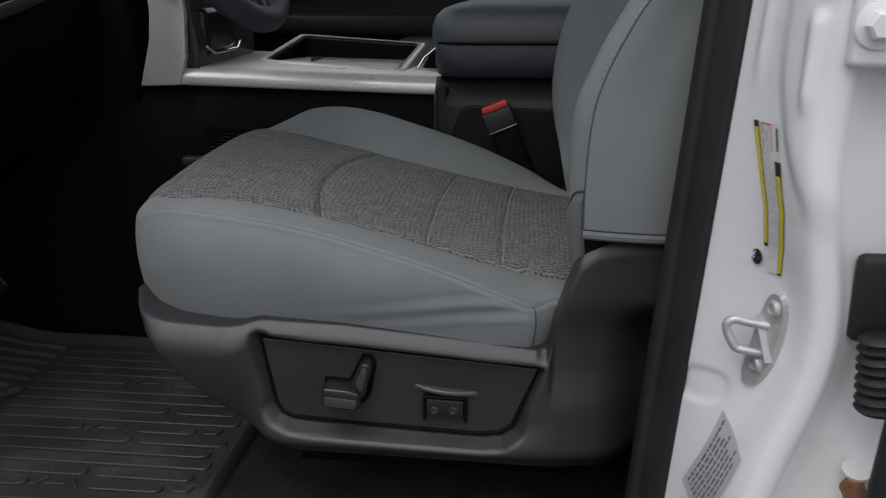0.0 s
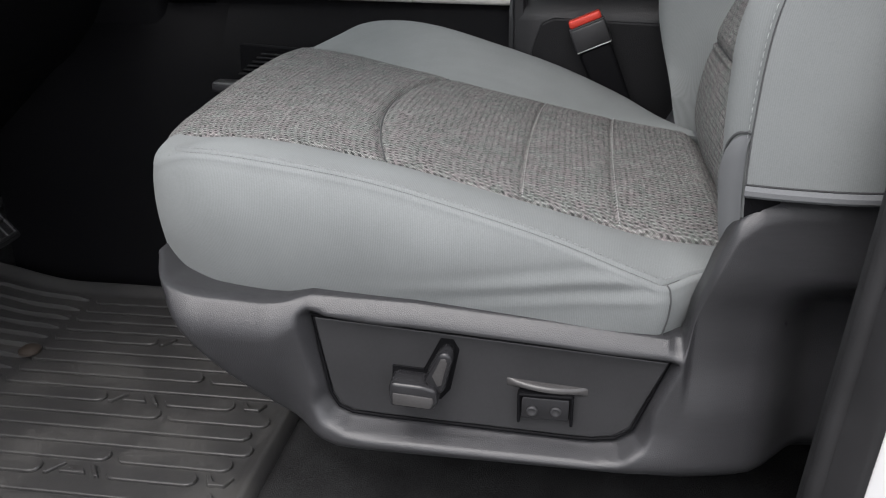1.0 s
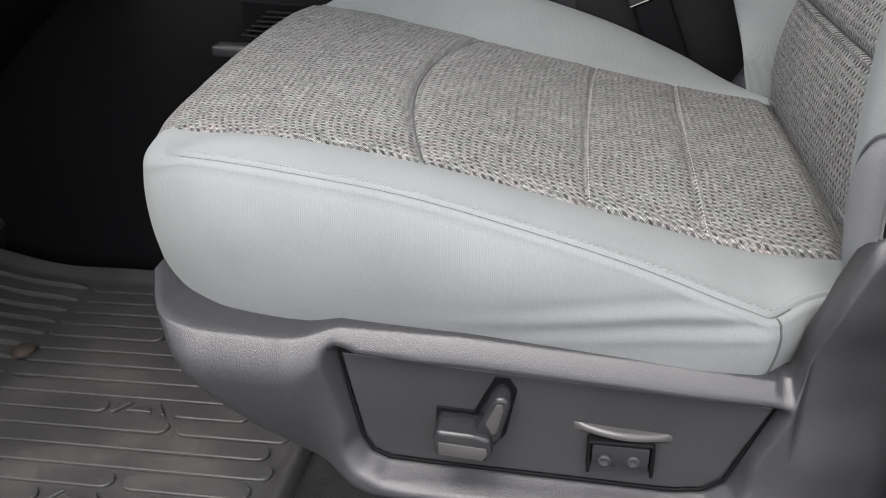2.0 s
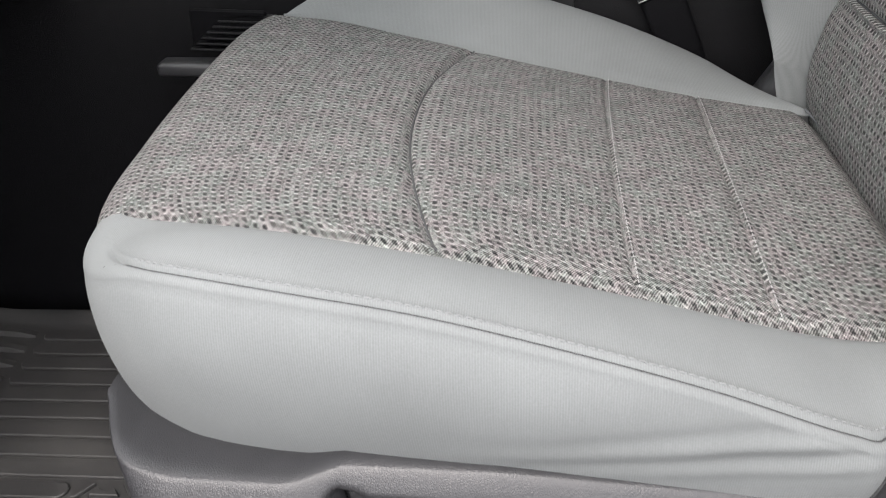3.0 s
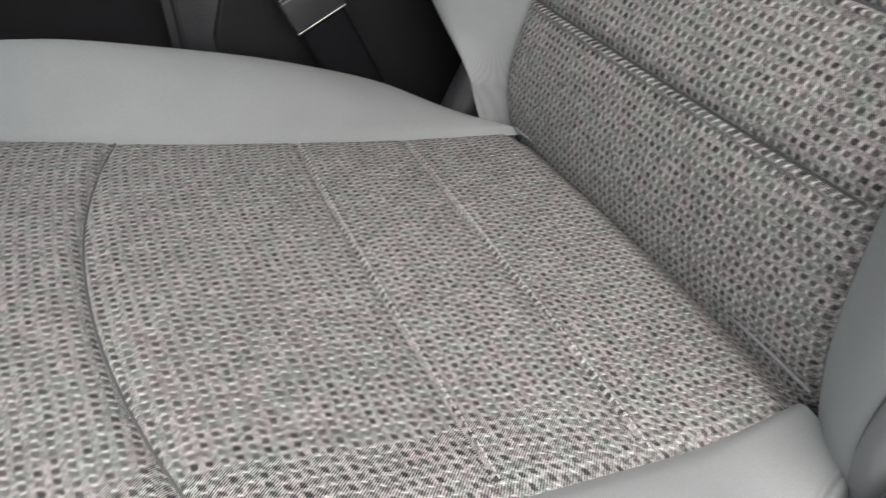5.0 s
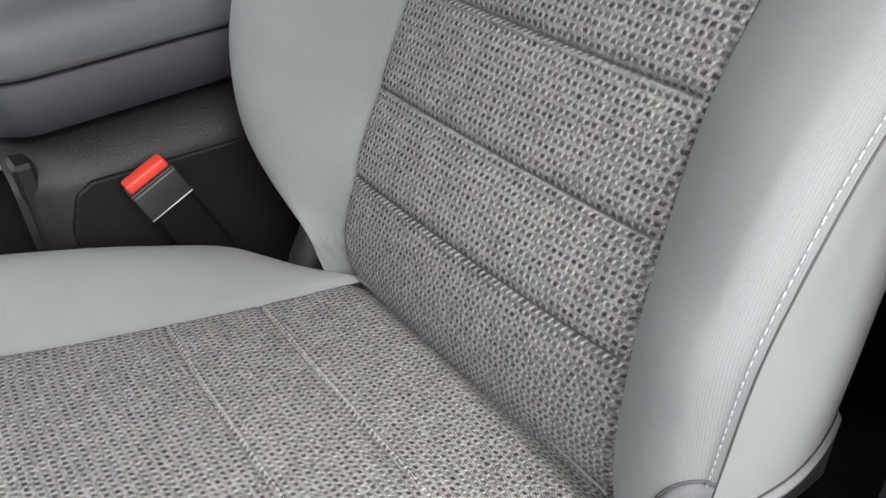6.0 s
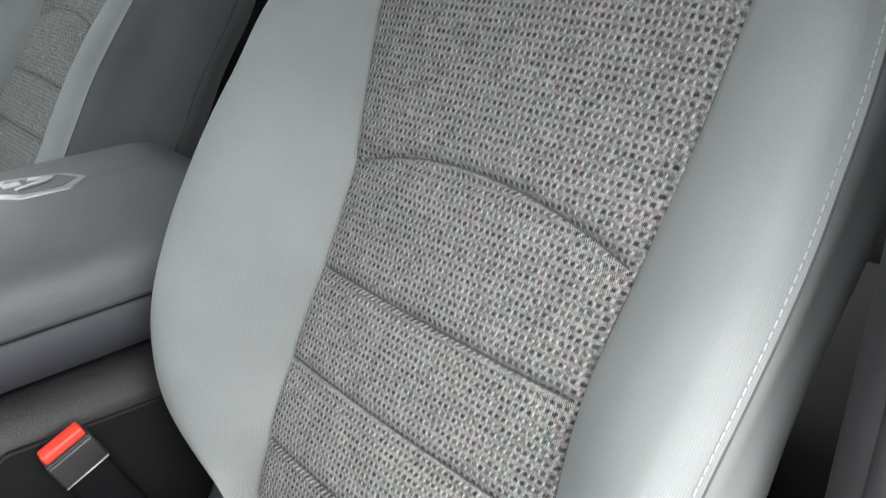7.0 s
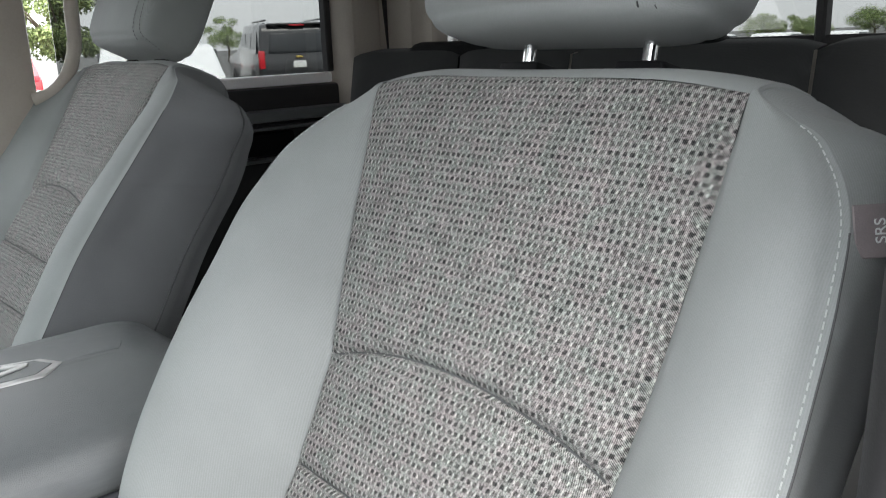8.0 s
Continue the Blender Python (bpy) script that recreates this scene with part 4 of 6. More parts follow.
def headrest(seat, turn, aside=0.0):
    """A boxy cushion, narrower below, on two posts; the one that leans back stands higher on its posts."""
    centre = Vector((0.829 if aside else 0.845, BACK_MID + 0.006 + aside, 1.070 if aside else 1.081))
    lean = Matrix.Rotation(radians(16), 4, "Y")

    def power(c, e):
        return math.copysign(abs(c) ** e, c)

    def skin(u, v):
        """A place on the headrest's cover: u round it, v from its foot to its top."""
        wide = (0.142 + 0.012 * math.sin(v)) if aside else (0.162 - 0.004 * math.sin(v))
        x = (0.066 if aside else 0.062) * power(math.cos(v), 0.36) * power(math.cos(u), 0.36 if aside else 0.62)
        y = wide * power(math.cos(v), 0.30) * power(math.sin(u), 0.36 if aside else 0.55)
        z = 0.098 * power(math.sin(v), 0.45)
        x += 0.012 * (y / 0.17) ** 2
        crease = 0.0022 * math.exp(-(((abs(y) - 0.118) / 0.004) ** 2)) + 0.0022 * math.exp(-(((z + 0.083) / 0.0035) ** 2))
        return Vector((x * (1 - crease * 20), y * (1 - 4 * crease), z * (1 - crease * 3)))

    rows, uvs = [], []
    n, m = 56, 64
    for i in range(n + 1):
        v = -math.pi / 2 + math.pi * i / n
        places = [skin(2 * math.pi * j / m, v) for j in range(m)]
        rows.append([turn @ (centre + lean @ p) for p in places])
        uvs.append([(p.z, p.y + p.x) for p in places])
    head = sheet("headrest", rows, CLOTH, seat, "rounded grey cloth headrest on chrome posts", uvs, loop=True)
    for y in (BACK_MID - 0.077 + aside, BACK_MID + 0.051 + aside):
        foot, up = Vector((0.822, y, 0.925)), Vector((0.22, 0, 0.975))
        part("post", tube([turn @ (foot + up * d) for d in (0.0, 0.03, 0.06, 0.11)], 0.0062, 14), CHROME, head, "chrome headrest post", True)
        collar = rounded_box((0.030, 0.046, 0.012), (0, 0, 0), 0.004, 2, Matrix.Rotation(radians(14), 4, "Y"))
        collar.transform(turn @ Matrix.Translation(foot + up * 0.036))
        part("post_collar", collar, DARK, head, shade=True)
    for shift in (-0.006, 0.006):
        line = []
        for k in range(30):
            z = -0.090 + 0.134 * k / 29
            v = math.asin(math.copysign(abs(z / 0.098) ** (1 / 0.45), z))
            y = -0.112 + shift
            wide = (0.142 + 0.012 * math.sin(v)) if aside else (0.162 - 0.004 * math.sin(v))
            u = math.pi - math.asin(max(-1.0, -abs(y / (wide * math.cos(v) ** 0.30)) ** (1 / (0.36 if aside else 0.55))))
            p = skin(u, v) + Vector((-0.0008, 0, 0))
            line.append(turn @ (centre + lean @ p))
        part("stitching", stitches(line, [(-1, 0, -0.3)] * 30, 0.005, 0.0025, 0.0014, 0.001), WELT, head)


def build_seat(name, label, place, turn, tag=True):
    seat = root(name, (0.28, 0.187, 0.0), label, "car seat", "front seats")
    knit_insert_of_cushion(seat)
    bolster_of_cushion(seat, False)
    bolster_of_cushion(seat, True)
    shield_of_seat(seat)
    switches_of_seat(seat)
    backrest(seat, turn, tag)
    headrest(seat, turn, 0.0 if tag else 0.029)
    # the steel frame under the cushion down to the floor rails
    part("seat_pan", rounded_box((0.46, 0.44, 0.14), (0.28, 0.20, 0.21), 0.02, 2), DARK, seat)
    for y in (0.12, 0.30):
        part("floor_rail", rounded_box((0.40, 0.035, 0.16), (0.32, y, -0.02), 0.006, 2), DARK, seat, "black steel floor rail")
    part("seat_plinth", rounded_box((0.36, 0.26, 0.10), (0.32, 0.21, 0.08), 0.01, 2), CARPET, seat)
    seat.location = place
    return seat


UPRIGHT = Matrix()
driver_seat = build_seat("driver_seat", "grey cloth driver seat with dark knit centre, black plastic base", (0.28, 0.187, 0.0), UPRIGHT)
pivot = Vector((0.53, 0.187, 0.33))
LEANING = Matrix.Translation(pivot) @ Matrix.Rotation(radians(9.7), 4, "Y") @ Matrix.Translation(-pivot)
passenger_seat = build_seat("passenger_seat", "grey cloth passenger seat leaning further back beside the console", (0.300, 1.307, 0.063), LEANING, False)


# ---------------------------------------------------------------- the cab's shell
def slab(name, a, b, material, label="", category="", kind="structure", bevel=0.0, parent=None):
    size = [b[i] - a[i] for i in range(3)]
    mid = [(a[i] + b[i]) / 2 for i in range(3)]
    ob = part(name, rounded_box(size, mid, bevel, 2), material, parent, "", bevel > 0)
    return tagged(ob, label, category, "", kind)


GROUND = -0.78
slab("floor", (-0.95, -0.16, -0.08), (1.72, 1.64, -0.016), CARPET, "black carpet on the cab floor", "floor")
slab("ceiling", (-0.35, -0.10, 1.40), (1.78, 1.56, 1.46), LINER, "beige felt headliner", "ceiling")
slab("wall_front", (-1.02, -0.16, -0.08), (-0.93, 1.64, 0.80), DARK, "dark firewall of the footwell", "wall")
slab("wall_rear", (1.74, -0.20, -0.08), (1.82, 1.66, 0.955), BEIGE, "beige rear cab wall", "wall")
slab("sill", (-0.95, -0.21, -0.16), (0.66, -0.14, 0.0), SHIELD, "black plastic door sill plate", "door sill", bevel=0.01)
# roof rails and pillars of the driver's side
slab("roof_rail", (-0.35, -0.20, 1.36), (1.78, -0.08, 1.47), WHITE, "white roof rail over the doors", "roof rail", bevel=0.02)
slab("roof_rail", (-0.35, 1.54, 1.36), (1.78, 1.66, 1.47), BEIGE, "beige roof rail trim", "roof rail", bevel=0.02)
slab("roof_skin", (-0.40, -0.18, 1.47), (1.82, 1.64, 1.50), WHITE, "white steel roof", "roof", bevel=0.01)
part_a = tube([(-0.98, -0.17, 0.82), (-0.70, -0.15, 1.10), (-0.32, -0.12, 1.40)], 0.05, 10)
tagged(part("pillar_a", part_a, BEIGE, shade=True), "windshield pillar with beige trim", "pillar", "", "structure")
part_b = tube([(-0.98, 1.62, 0.82), (-0.70, 1.60, 1.10), (-0.32, 1.57, 1.40)], 0.05, 10)
tagged(part("pillar_a", part_b, BEIGE, shade=True), "windshield pillar with beige trim", "pillar", "", "structure")
slab("door_pillar_front", (-1.05, -0.22, -0.2), (-0.72, -0.13, 0.82), WHITE, "white hinge pillar ahead of the door", "pillar", bevel=0.02)

# passenger side: doors with their window openings
DOOR_Y = 1.62
slab("wall_passenger_front", (-0.95, DOOR_Y, -0.08), (0.66, DOOR_Y + 0.06, 0.90), DOOR_SKIN, "black trim of the front passenger door", "door")
slab("front_door_armrest", (-0.45, DOOR_Y - 0.07, 0.50), (0.40, DOOR_Y, 0.56), DOOR_SKIN, "black padded door armrest", "armrest", bevel=0.015)
slab("front_door_pocket", (-0.35, DOOR_Y - 0.03, 0.62), (0.45, DOOR_Y, 0.66), DOOR_SKIN, "raised rib on the door trim", "door trim", bevel=0.008)


def rear_door():
    door = root("rear_door", (1.15, DOOR_Y, 0.0), "black trimmed rear passenger door with a window", "car door", kind="structure")
    part("door_panel", rounded_box((0.92, 0.06, 0.956), (1.16, DOOR_Y + 0.03, 0.408), 0.012, 2), DOOR_SKIN, door, "black plastic door panel", True)
    part("door_sill_edge", rounded_box((0.79, 0.050, 0.028), (1.215, DOOR_Y + 0.047, 0.900), 0.006, 2), WHITE, door, "white painted window ledge", True)
    part("armrest", rounded_box((0.55, 0.05, 0.030), (1.34, DOOR_Y - 0.022, 0.815), 0.010, 2), LID_SKIN, door, "rounded black rail", True)
    part("trim_rib", rounded_box((0.55, 0.03, 0.010), (1.34, DOOR_Y - 0.012, 0.783), 0.004, 2), LID_SKIN, door, "", True)
    part("trim_rib", rounded_box((0.55, 0.03, 0.010), (1.34, DOOR_Y - 0.012, 0.702), 0.004, 2), LID_SKIN, door, "", True)
    part("pull_recess", rounded_box((0.30, 0.02, 0.06), (1.30, DOOR_Y - 0.004, 0.742), 0.008, 2), DARK, door, "", True)
    part("window_seal", rounded_box((0.020, 0.03, 0.50), (1.603, DOOR_Y + 0.03, 1.165), 0.004, 1), RUBBER, door)
    pane = part("pane", rounded_box((0.72, 0.004, 0.49), (1.25, DOOR_Y + 0.045, 1.152), 0.0), PRIVACY, door, "dark tinted side window")
    pane.visible_shadow = False
    return door


rear_door()
slab("pillar_c", (1.612, 1.54, -0.08), (1.80, DOOR_Y + 0.06, 1.40), BEIGE, "beige rear pillar trim", "pillar", bevel=0.03)
slab("pillar_b_passenger", (0.66, DOOR_Y - 0.06, -0.08), (0.815, DOOR_Y + 0.06, 1.40), BEIGE, "beige middle pillar trim", "pillar", bevel=0.025)
handle = [(0.80, 1.56, 0.90), (0.83, 1.545, 0.91), (0.862, 1.54, 0.94), (0.885, 1.54, 0.99), (0.893, 1.54, 1.08), (0.893, 1.54, 1.25), (0.88, 1.55, 1.32), (0.82, 1.565, 1.34)]
tagged(part("grab_handle", tube([tuple(p) for p in resample(handle, 40)], 0.0145, 12), BEIGE, shade=True), "beige grab handle on the middle pillar", "grab handle")


def rear_window():
    surround = root("rear_window", (1.76, 0.72, 0.966), "rear cab window with a black slider frame", "window", kind="structure")
    part("frame", joined(rounded_box((0.03, 1.40, 0.018), (1.76, 0.72, 0.964), 0.004, 1), rounded_box((0.03, 1.40, 0.03), (1.76, 0.72, 1.375), 0.004, 1)), RUBBER, surround)
    for y in (0.366, 1.06):
        part("slider_bar", rounded_box((0.03, 0.019, 0.42), (1.757, y, 1.168), 0.004, 1), RUBBER, surround, "black slider bar")
    pane = part("pane", rounded_box((0.004, 1.40, 0.42), (1.775, 0.72, 1.168)), PRIVACY, surround, "dark tinted rear glass")
    pane.visible_shadow = False


rear_window()
slab("rear_corner", (1.70, -0.20, 0.9), (1.80, 0.02, 1.42), BEIGE, "beige rear corner trim", "pillar", bevel=0.03)
slab("rear_corner", (1.70, 1.405, 0.9), (1.80, 1.56, 1.42), BEIGE, "beige rear corner trim", "pillar", bevel=0.03)
shield_glass = part("windshield", prism([(-0.96, 0.84), (-0.33, 1.40), (-0.325, 1.395), (-0.955, 0.835)], -0.10, 1.56, "y"), GLASS)
shield_glass.visible_shadow = False
tagged(shield_glass, "clear raked windshield", "window", "", "structure")


def rear_bench():
    bench = root("rear_bench", (1.45, 0.7, 0.0), "black cloth rear bench seat against the cab wall", "bench seat")
    for y0, y1 in ((-0.10, 0.296), (0.302, 0.78), (0.786, 1.10), (1.106, 1.50)):
        rows = []
        for i in range(15):
            v = i / 14
            row = []
            for j in range(15):
                u = j / 14
                bulge = 0.03 * (1 - (2 * u - 1) ** 6) * (1 - (2 * v - 1) ** 8)
                x, z = 1.47 + 0.11 * v, 0.36 + 0.592 * v
                row.append((x - bulge, y0 + (y1 - y0) * u, z + 0.012 * (1 - (2 * u - 1) ** 8) * v))
            rows.append(row)
        rows.append([(p[0] + 0.05, p[1], p[2] + 0.008) for p in rows[-1]])
        rows.append([(p[0] + 0.09, p[1], p[2] - 0.01) for p in rows[-2]])
        sheet("backrest_section", rows, BENCH_CLOTH, bench, "", [[(0.04 * i, 0.03 * j) for j in range(15)] for i in range(len(rows))], flip=True)
    part("seat_section", rounded_box((0.50, 1.60, 0.14), (1.25, 0.70, 0.33), 0.04, 3), BENCH_CLOTH, bench, "", True)
    part("base", rounded_box((0.42, 1.56, 0.28), (1.30, 0.70, 0.124), 0.01, 2), DARK, bench)
    for y in (0.98, 1.20):
        part("belt", rounded_box((0.004, 0.05, 0.42), (1.49, y, 0.66), 0.001, 1, Matrix.Rotation(radians(10), 4, "Y")), RUBBER, bench, "black belt webbing")
    for y in (0.62, 1.16):
        part("headrest", rounded_box((0.09, 0.30, 0.10), (1.63, y, 0.935), 0.035, 4), DARK, bench, "low black headrest", True)


rear_bench()
belt = part("shoulder_belt", prism([(1.66, 1.40), (1.72, 1.40), (1.76, 0.93), (1.70, 0.93)], 1.500, 1.504, "y"), RUBBER)
tagged(belt, "black shoulder belt hanging by the rear pillar", "seat belt")


# ---------------------------------------------------------------- middle console
def console():
    con = root("center_console", (0.15, 0.72, -0.016), "dark console with silver trim and a padded lid", "console")
    near = 0.505
    # body: a side with a shoulder, run along the cab
    prof = [(near + 0.02, -0.02), (near + 0.004, 0.10), (near, 0.28), (near, 0.440), (near + 0.006, 0.456), (near + 0.030, 0.474), (near + 0.05, 0.486)]
    rows = []
    for x in np.linspace(0.27, 0.98, 30):
        lead = 0.02 * smooth(0.32, 0.27, x)
        rows.append([(x, y + lead, z) for y, z in prof] + [(x, 0.93 - lead, 0.486), (x, 0.935 - lead, -0.02)])
    sheet("body", rows, CONSOLE, con, "black grained plastic side", flip=True)
    part("body_front_end", rounded_box((0.02, 0.40, 0.48), (0.285, 0.72, 0.235), 0.004, 1), CONSOLE, con)
    part("side_cover", prism([(0.305, 0.02), (0.305, 0.40), (0.318, 0.438), (0.335, 0.446), (0.66, 0.430), (0.66, 0.02)], near - 0.0035, near + 0.02, "y", 0.003), COVER, con, "matt black side cover")
    # front run under the trim: a grey panel behind a step, a dark hollow ahead of it
    def side_rows(x0, x1, back, n):
        rows = []
        for x in np.linspace(x0, x1, n):
            w = smooth(-0.05, -0.35, x)
            rows.append([(x, 0.50 - 0.05 * w + back, -0.02), (x, 0.530 - 0.07 * w + back, 0.20), (x, 0.545 - 0.075 * w + back, 0.36), (x, 0.575 - 0.05 * w + back, 0.42), (x, 0.585, 0.456)])
        return rows

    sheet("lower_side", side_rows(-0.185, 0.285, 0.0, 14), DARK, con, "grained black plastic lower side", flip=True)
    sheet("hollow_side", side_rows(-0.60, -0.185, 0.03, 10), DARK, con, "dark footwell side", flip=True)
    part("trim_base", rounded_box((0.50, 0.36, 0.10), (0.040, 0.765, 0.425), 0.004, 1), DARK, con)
    # silver trim with a rolled edge
    rows = []
    for x in np.linspace(-0.212, 0.286, 24):
        w = 0.0145 * (0.286 - x) / 0.498
        rows.append([(x, y, z + w) for y, z in ((0.583, 0.4525), (0.571, 0.4540), (0.5685, 0.458), (0.5705, 0.470), (0.578, 0.481), (0.592, 0.4865), (0.75, 0.489), (0.93, 0.489))])
    sheet("silver_trim", rows, SILVER, con, "brushed satin silver trim", flip=True)
    # tray: raised silver frame round a deep black bin
    corners = [Vector(p) for p in ((-0.100, 0.700, 0.502), (0.196, 0.640, 0.489), (0.212, 0.850, 0.525), (-0.053, 0.850, 0.543))]
    mid = sum(corners, Vector()) / 4

    def ring(k, dz, soft=0.10):
        pts = []
        for i in range(4):
            a, b, c = corners[i - 1], corners[i], corners[(i + 1) % 4]
            for q in (soft, soft * 0.35):
                pts.append(b.lerp(a, q))
            pts.append(b.lerp(a, 0.02).lerp(b.lerp(c, 0.02), 0.5))
            for q in (soft * 0.35, soft):
                pts.append(b.lerp(c, q))
        return [mid + (p - mid) * k + Vector((0, 0, dz)) for p in pts]

    rings = [ring(1.06, -0.022), ring(1.04, -0.004), ring(1.015, 0.002), ring(0.975, 0.003), ring(0.955, 0.0005)]
    sheet("tray_frame", rings, SILVER, con, "silver tray frame", loop=True)
    rings = [ring(0.955, 0.0005), ring(0.945, 0.0015), ring(0.915, 0.0012), ring(0.90, -0.003)]
    sheet("tray_lip", rings, GLOSSY, con, "gloss black inner lip", loop=True)
    rings = [ring(0.90, -0.003), ring(0.87, -0.06), ring(0.84, -0.10), ring(0.4, -0.104), ring(0.02, -0.104)]
    sheet("tray_bin", rings, DARK, con, "black storage bin", loop=True)
    part("bin_divider", rounded_box((0.004, 0.12, 0.06), (-0.01, 0.80, 0.475), 0.001, 1, Matrix.Rotation(radians(12), 4, "Y")), GLOSSY, con)
    part("rear_socket", prism([(0.225, 0.488), (0.285, 0.488), (0.285, 0.520), (0.245, 0.522)], 0.70, 0.88, "y", 0.004), DARK, con, "black socket panel", True)
    part("socket_rim", tube([(0.222, 0.66, 0.492), (0.226, 0.72, 0.506), (0.236, 0.80, 0.516), (0.252, 0.87, 0.522)], 0.003, 8), CHROME, con, "thin bright rim", True)
    # lid
    lid = root_child("lid", con)
    low = lid_form(0.268, 0.70, 0.531, 0.925, [(0.488, 0.014), (0.494, 0.004), (0.515, 0.0), (0.543, 0.0), (0.5455, 0.003)], 0.045)
    sheet("lid_base", low, LID_BASE, lid, "blue grey plastic lid base", loop=True)
    up = lid_form(0.262, 0.70, 0.527, 0.93, [(0.548, 0.006), (0.5495, 0.001), (0.556, -0.001), (0.575, 0.0), (0.592, 0.006), (0.604, 0.018), (0.612, 0.040), (0.619, 0.075), (0.624, 0.115), (0.627, 0.15), (0.628, 0.19)], 0.06)
    sheet("lid_pad", up, LID_SKIN, lid, "slate grey vinyl lid pad", loop=True)
    badge_frame = [(0.43, 0.742), (0.455, 0.715), (0.50, 0.712), (0.525, 0.733), (0.512, 0.758), (0.455, 0.776)]
    badge_frame = [(0.4775 + (x - 0.4775) * 1.25, 0.744 + (y - 0.744) * 1.35) for x, y in badge_frame]
    part("emblem_frame", prism(badge_frame, 0.6245, 0.630, "z", 0.0018), ZINC, lid, "bright emblem frame", True)
    inner = [(0.4775 + (x - 0.4775) * 0.80, 0.744 + (y - 0.744) * 0.76) for x, y in badge_frame]
    part("emblem_field", prism(inner, 0.6285, 0.6308, "z", 0.0006), LID_SKIN, lid)
    part("emblem_bar", joined(rounded_box((0.045, 0.008, 0.003), (0.475, 0.738, 0.6318), 0.001, 1, Matrix.Rotation(radians(18), 4, "Z")), rounded_box((0.03, 0.010, 0.003), (0.488, 0.752, 0.6318), 0.001, 1, Matrix.Rotation(radians(-25), 4, "Z")), rounded_box((0.02, 0.018, 0.003), (0.455, 0.752, 0.6318), 0.001, 1)), ZINC, lid, "raised bright emblem shape")
    # ribbed foot vent low on the side
    vent = root_child("foot_vent", con)
    part("vent_ledge", rounded_box((0.085, 0.03, 0.016), (-0.125, 0.452, 0.350), 0.005, 3, Matrix.Rotation(radians(2), 4, "Y")), SHIELD, vent, "grey plastic ledge", True)
    part("vent_back", rounded_box((0.090, 0.006, 0.046), (-0.088, 0.480, 0.384), 0.002, 1, Matrix.Rotation(radians(4), 4, "Y")), DARK, vent)
    for k in range(7):
        part("rib", rounded_box((0.080 - 0.004 * k, 0.010, 0.0022), (-0.094 + 0.005 * k, 0.470 + 0.002 * k, 0.364 + 0.0058 * k), 0.0006, 1, Matrix.Rotation(radians(4), 4, "Y")), COVER, vent)
    return con


def root_child(name, parent):
    ob = new(name)
    ob.empty_display_size = 0.03
    ob.parent = parent
    ob.matrix_parent_inverse = Matrix.Translation(parent.matrix_basis.translation).inverted()
    return ob


def lid_form(x0, x1, y0, y1, levels, radius):
    """Rings of a rounded rectangle, drawn in by an inset at each height."""
    rings = []
    for z, inset in levels:
        a0, a1, b0, b1 = x0 + inset, x1 - inset * 0.5, y0 + inset, y1 - inset
        r = max(0.012, radius - inset * 0.4)
        pts = []
        for cx, cy, start in ((a1 - r, b1 - r, 0), (a0 + r, b1 - r, 90), (a0 + r, b0 + r, 180), (a1 - r, b0 + r, 270)):
            for k in range(9):
                t = radians(start + 90 * k / 8)
                pts.append((cx + r * math.cos(t), cy + r * math.sin(t), z))
        rings.append(pts)
    n = len(rings[0])
    last = rings[-1]
    cx, cy = sum(p[0] for p in last) / n, sum(p[1] for p in last) / n
    for k in (0.85, 0.7, 0.55, 0.4, 0.25, 0.1, 0.01):
        rings.append([(cx + (p[0] - cx) * k, cy + (p[1] - cy) * k, p[2] + 0.0016 * (1 - k * k)) for p in last])
    return rings


console()


# ---------------------------------------------------------------- belt buckle
def buckle():
    ob = root("seat_belt_buckle", (0.47, 0.478, 0.30), "black belt buckle with a red release button", "belt buckle")
    axis, wide = Vector((0.38, 0.0, -0.925)), Vector((0.925, 0.0, 0.38))
    top = Vector((0.378, 0.481, 0.452))
    turn = Matrix((wide, Vector((0, 1, 0)), -axis)).transposed().to_4x4()

    def block(name, along, size, material, label="", bevel=0.003, parent=ob, shift=0.0):
        bm = rounded_box(size, (0, 0, 0), bevel, 3, turn)
        bm.transform(Matrix.Translation(top + axis * along + Vector((0, shift, 0))))
        return part(name, bm, material, parent, label, True)

    block("red_button", 0.005, (0.046, 0.018, 0.011), RED, "red release button")
    block("button_rim", 0.0115, (0.050, 0.024, 0.003), PANEL, "thin black rim", 0.001)
    block("housing", 0.028, (0.051, 0.027, 0.032), PANEL, "black plastic housing")
    block("housing_line", 0.0445, (0.050, 0.0275, 0.0016), STEEL, "", 0.0005)
    block("sleeve", 0.092, (0.046, 0.022, 0.094), DARK, "black plastic sleeve", 0.006)
    block("anchor_strap", 0.19, (0.032, 0.006, 0.13), STEEL, "steel anchor strap", 0.002)
    return ob


buckle()
cover = rounded_box((0.050, 0.050, 0.13), (0, 0, 0), 0.020, 5, Matrix.Rotation(radians(28), 4, "Y"), (0.8, 0.8))
cover.transform(Matrix.Translation((0.538, 0.436, 0.342)))
part("hinge_cover", cover, SHIELD, driver_seat, "rounded black grained hinge cover", True)


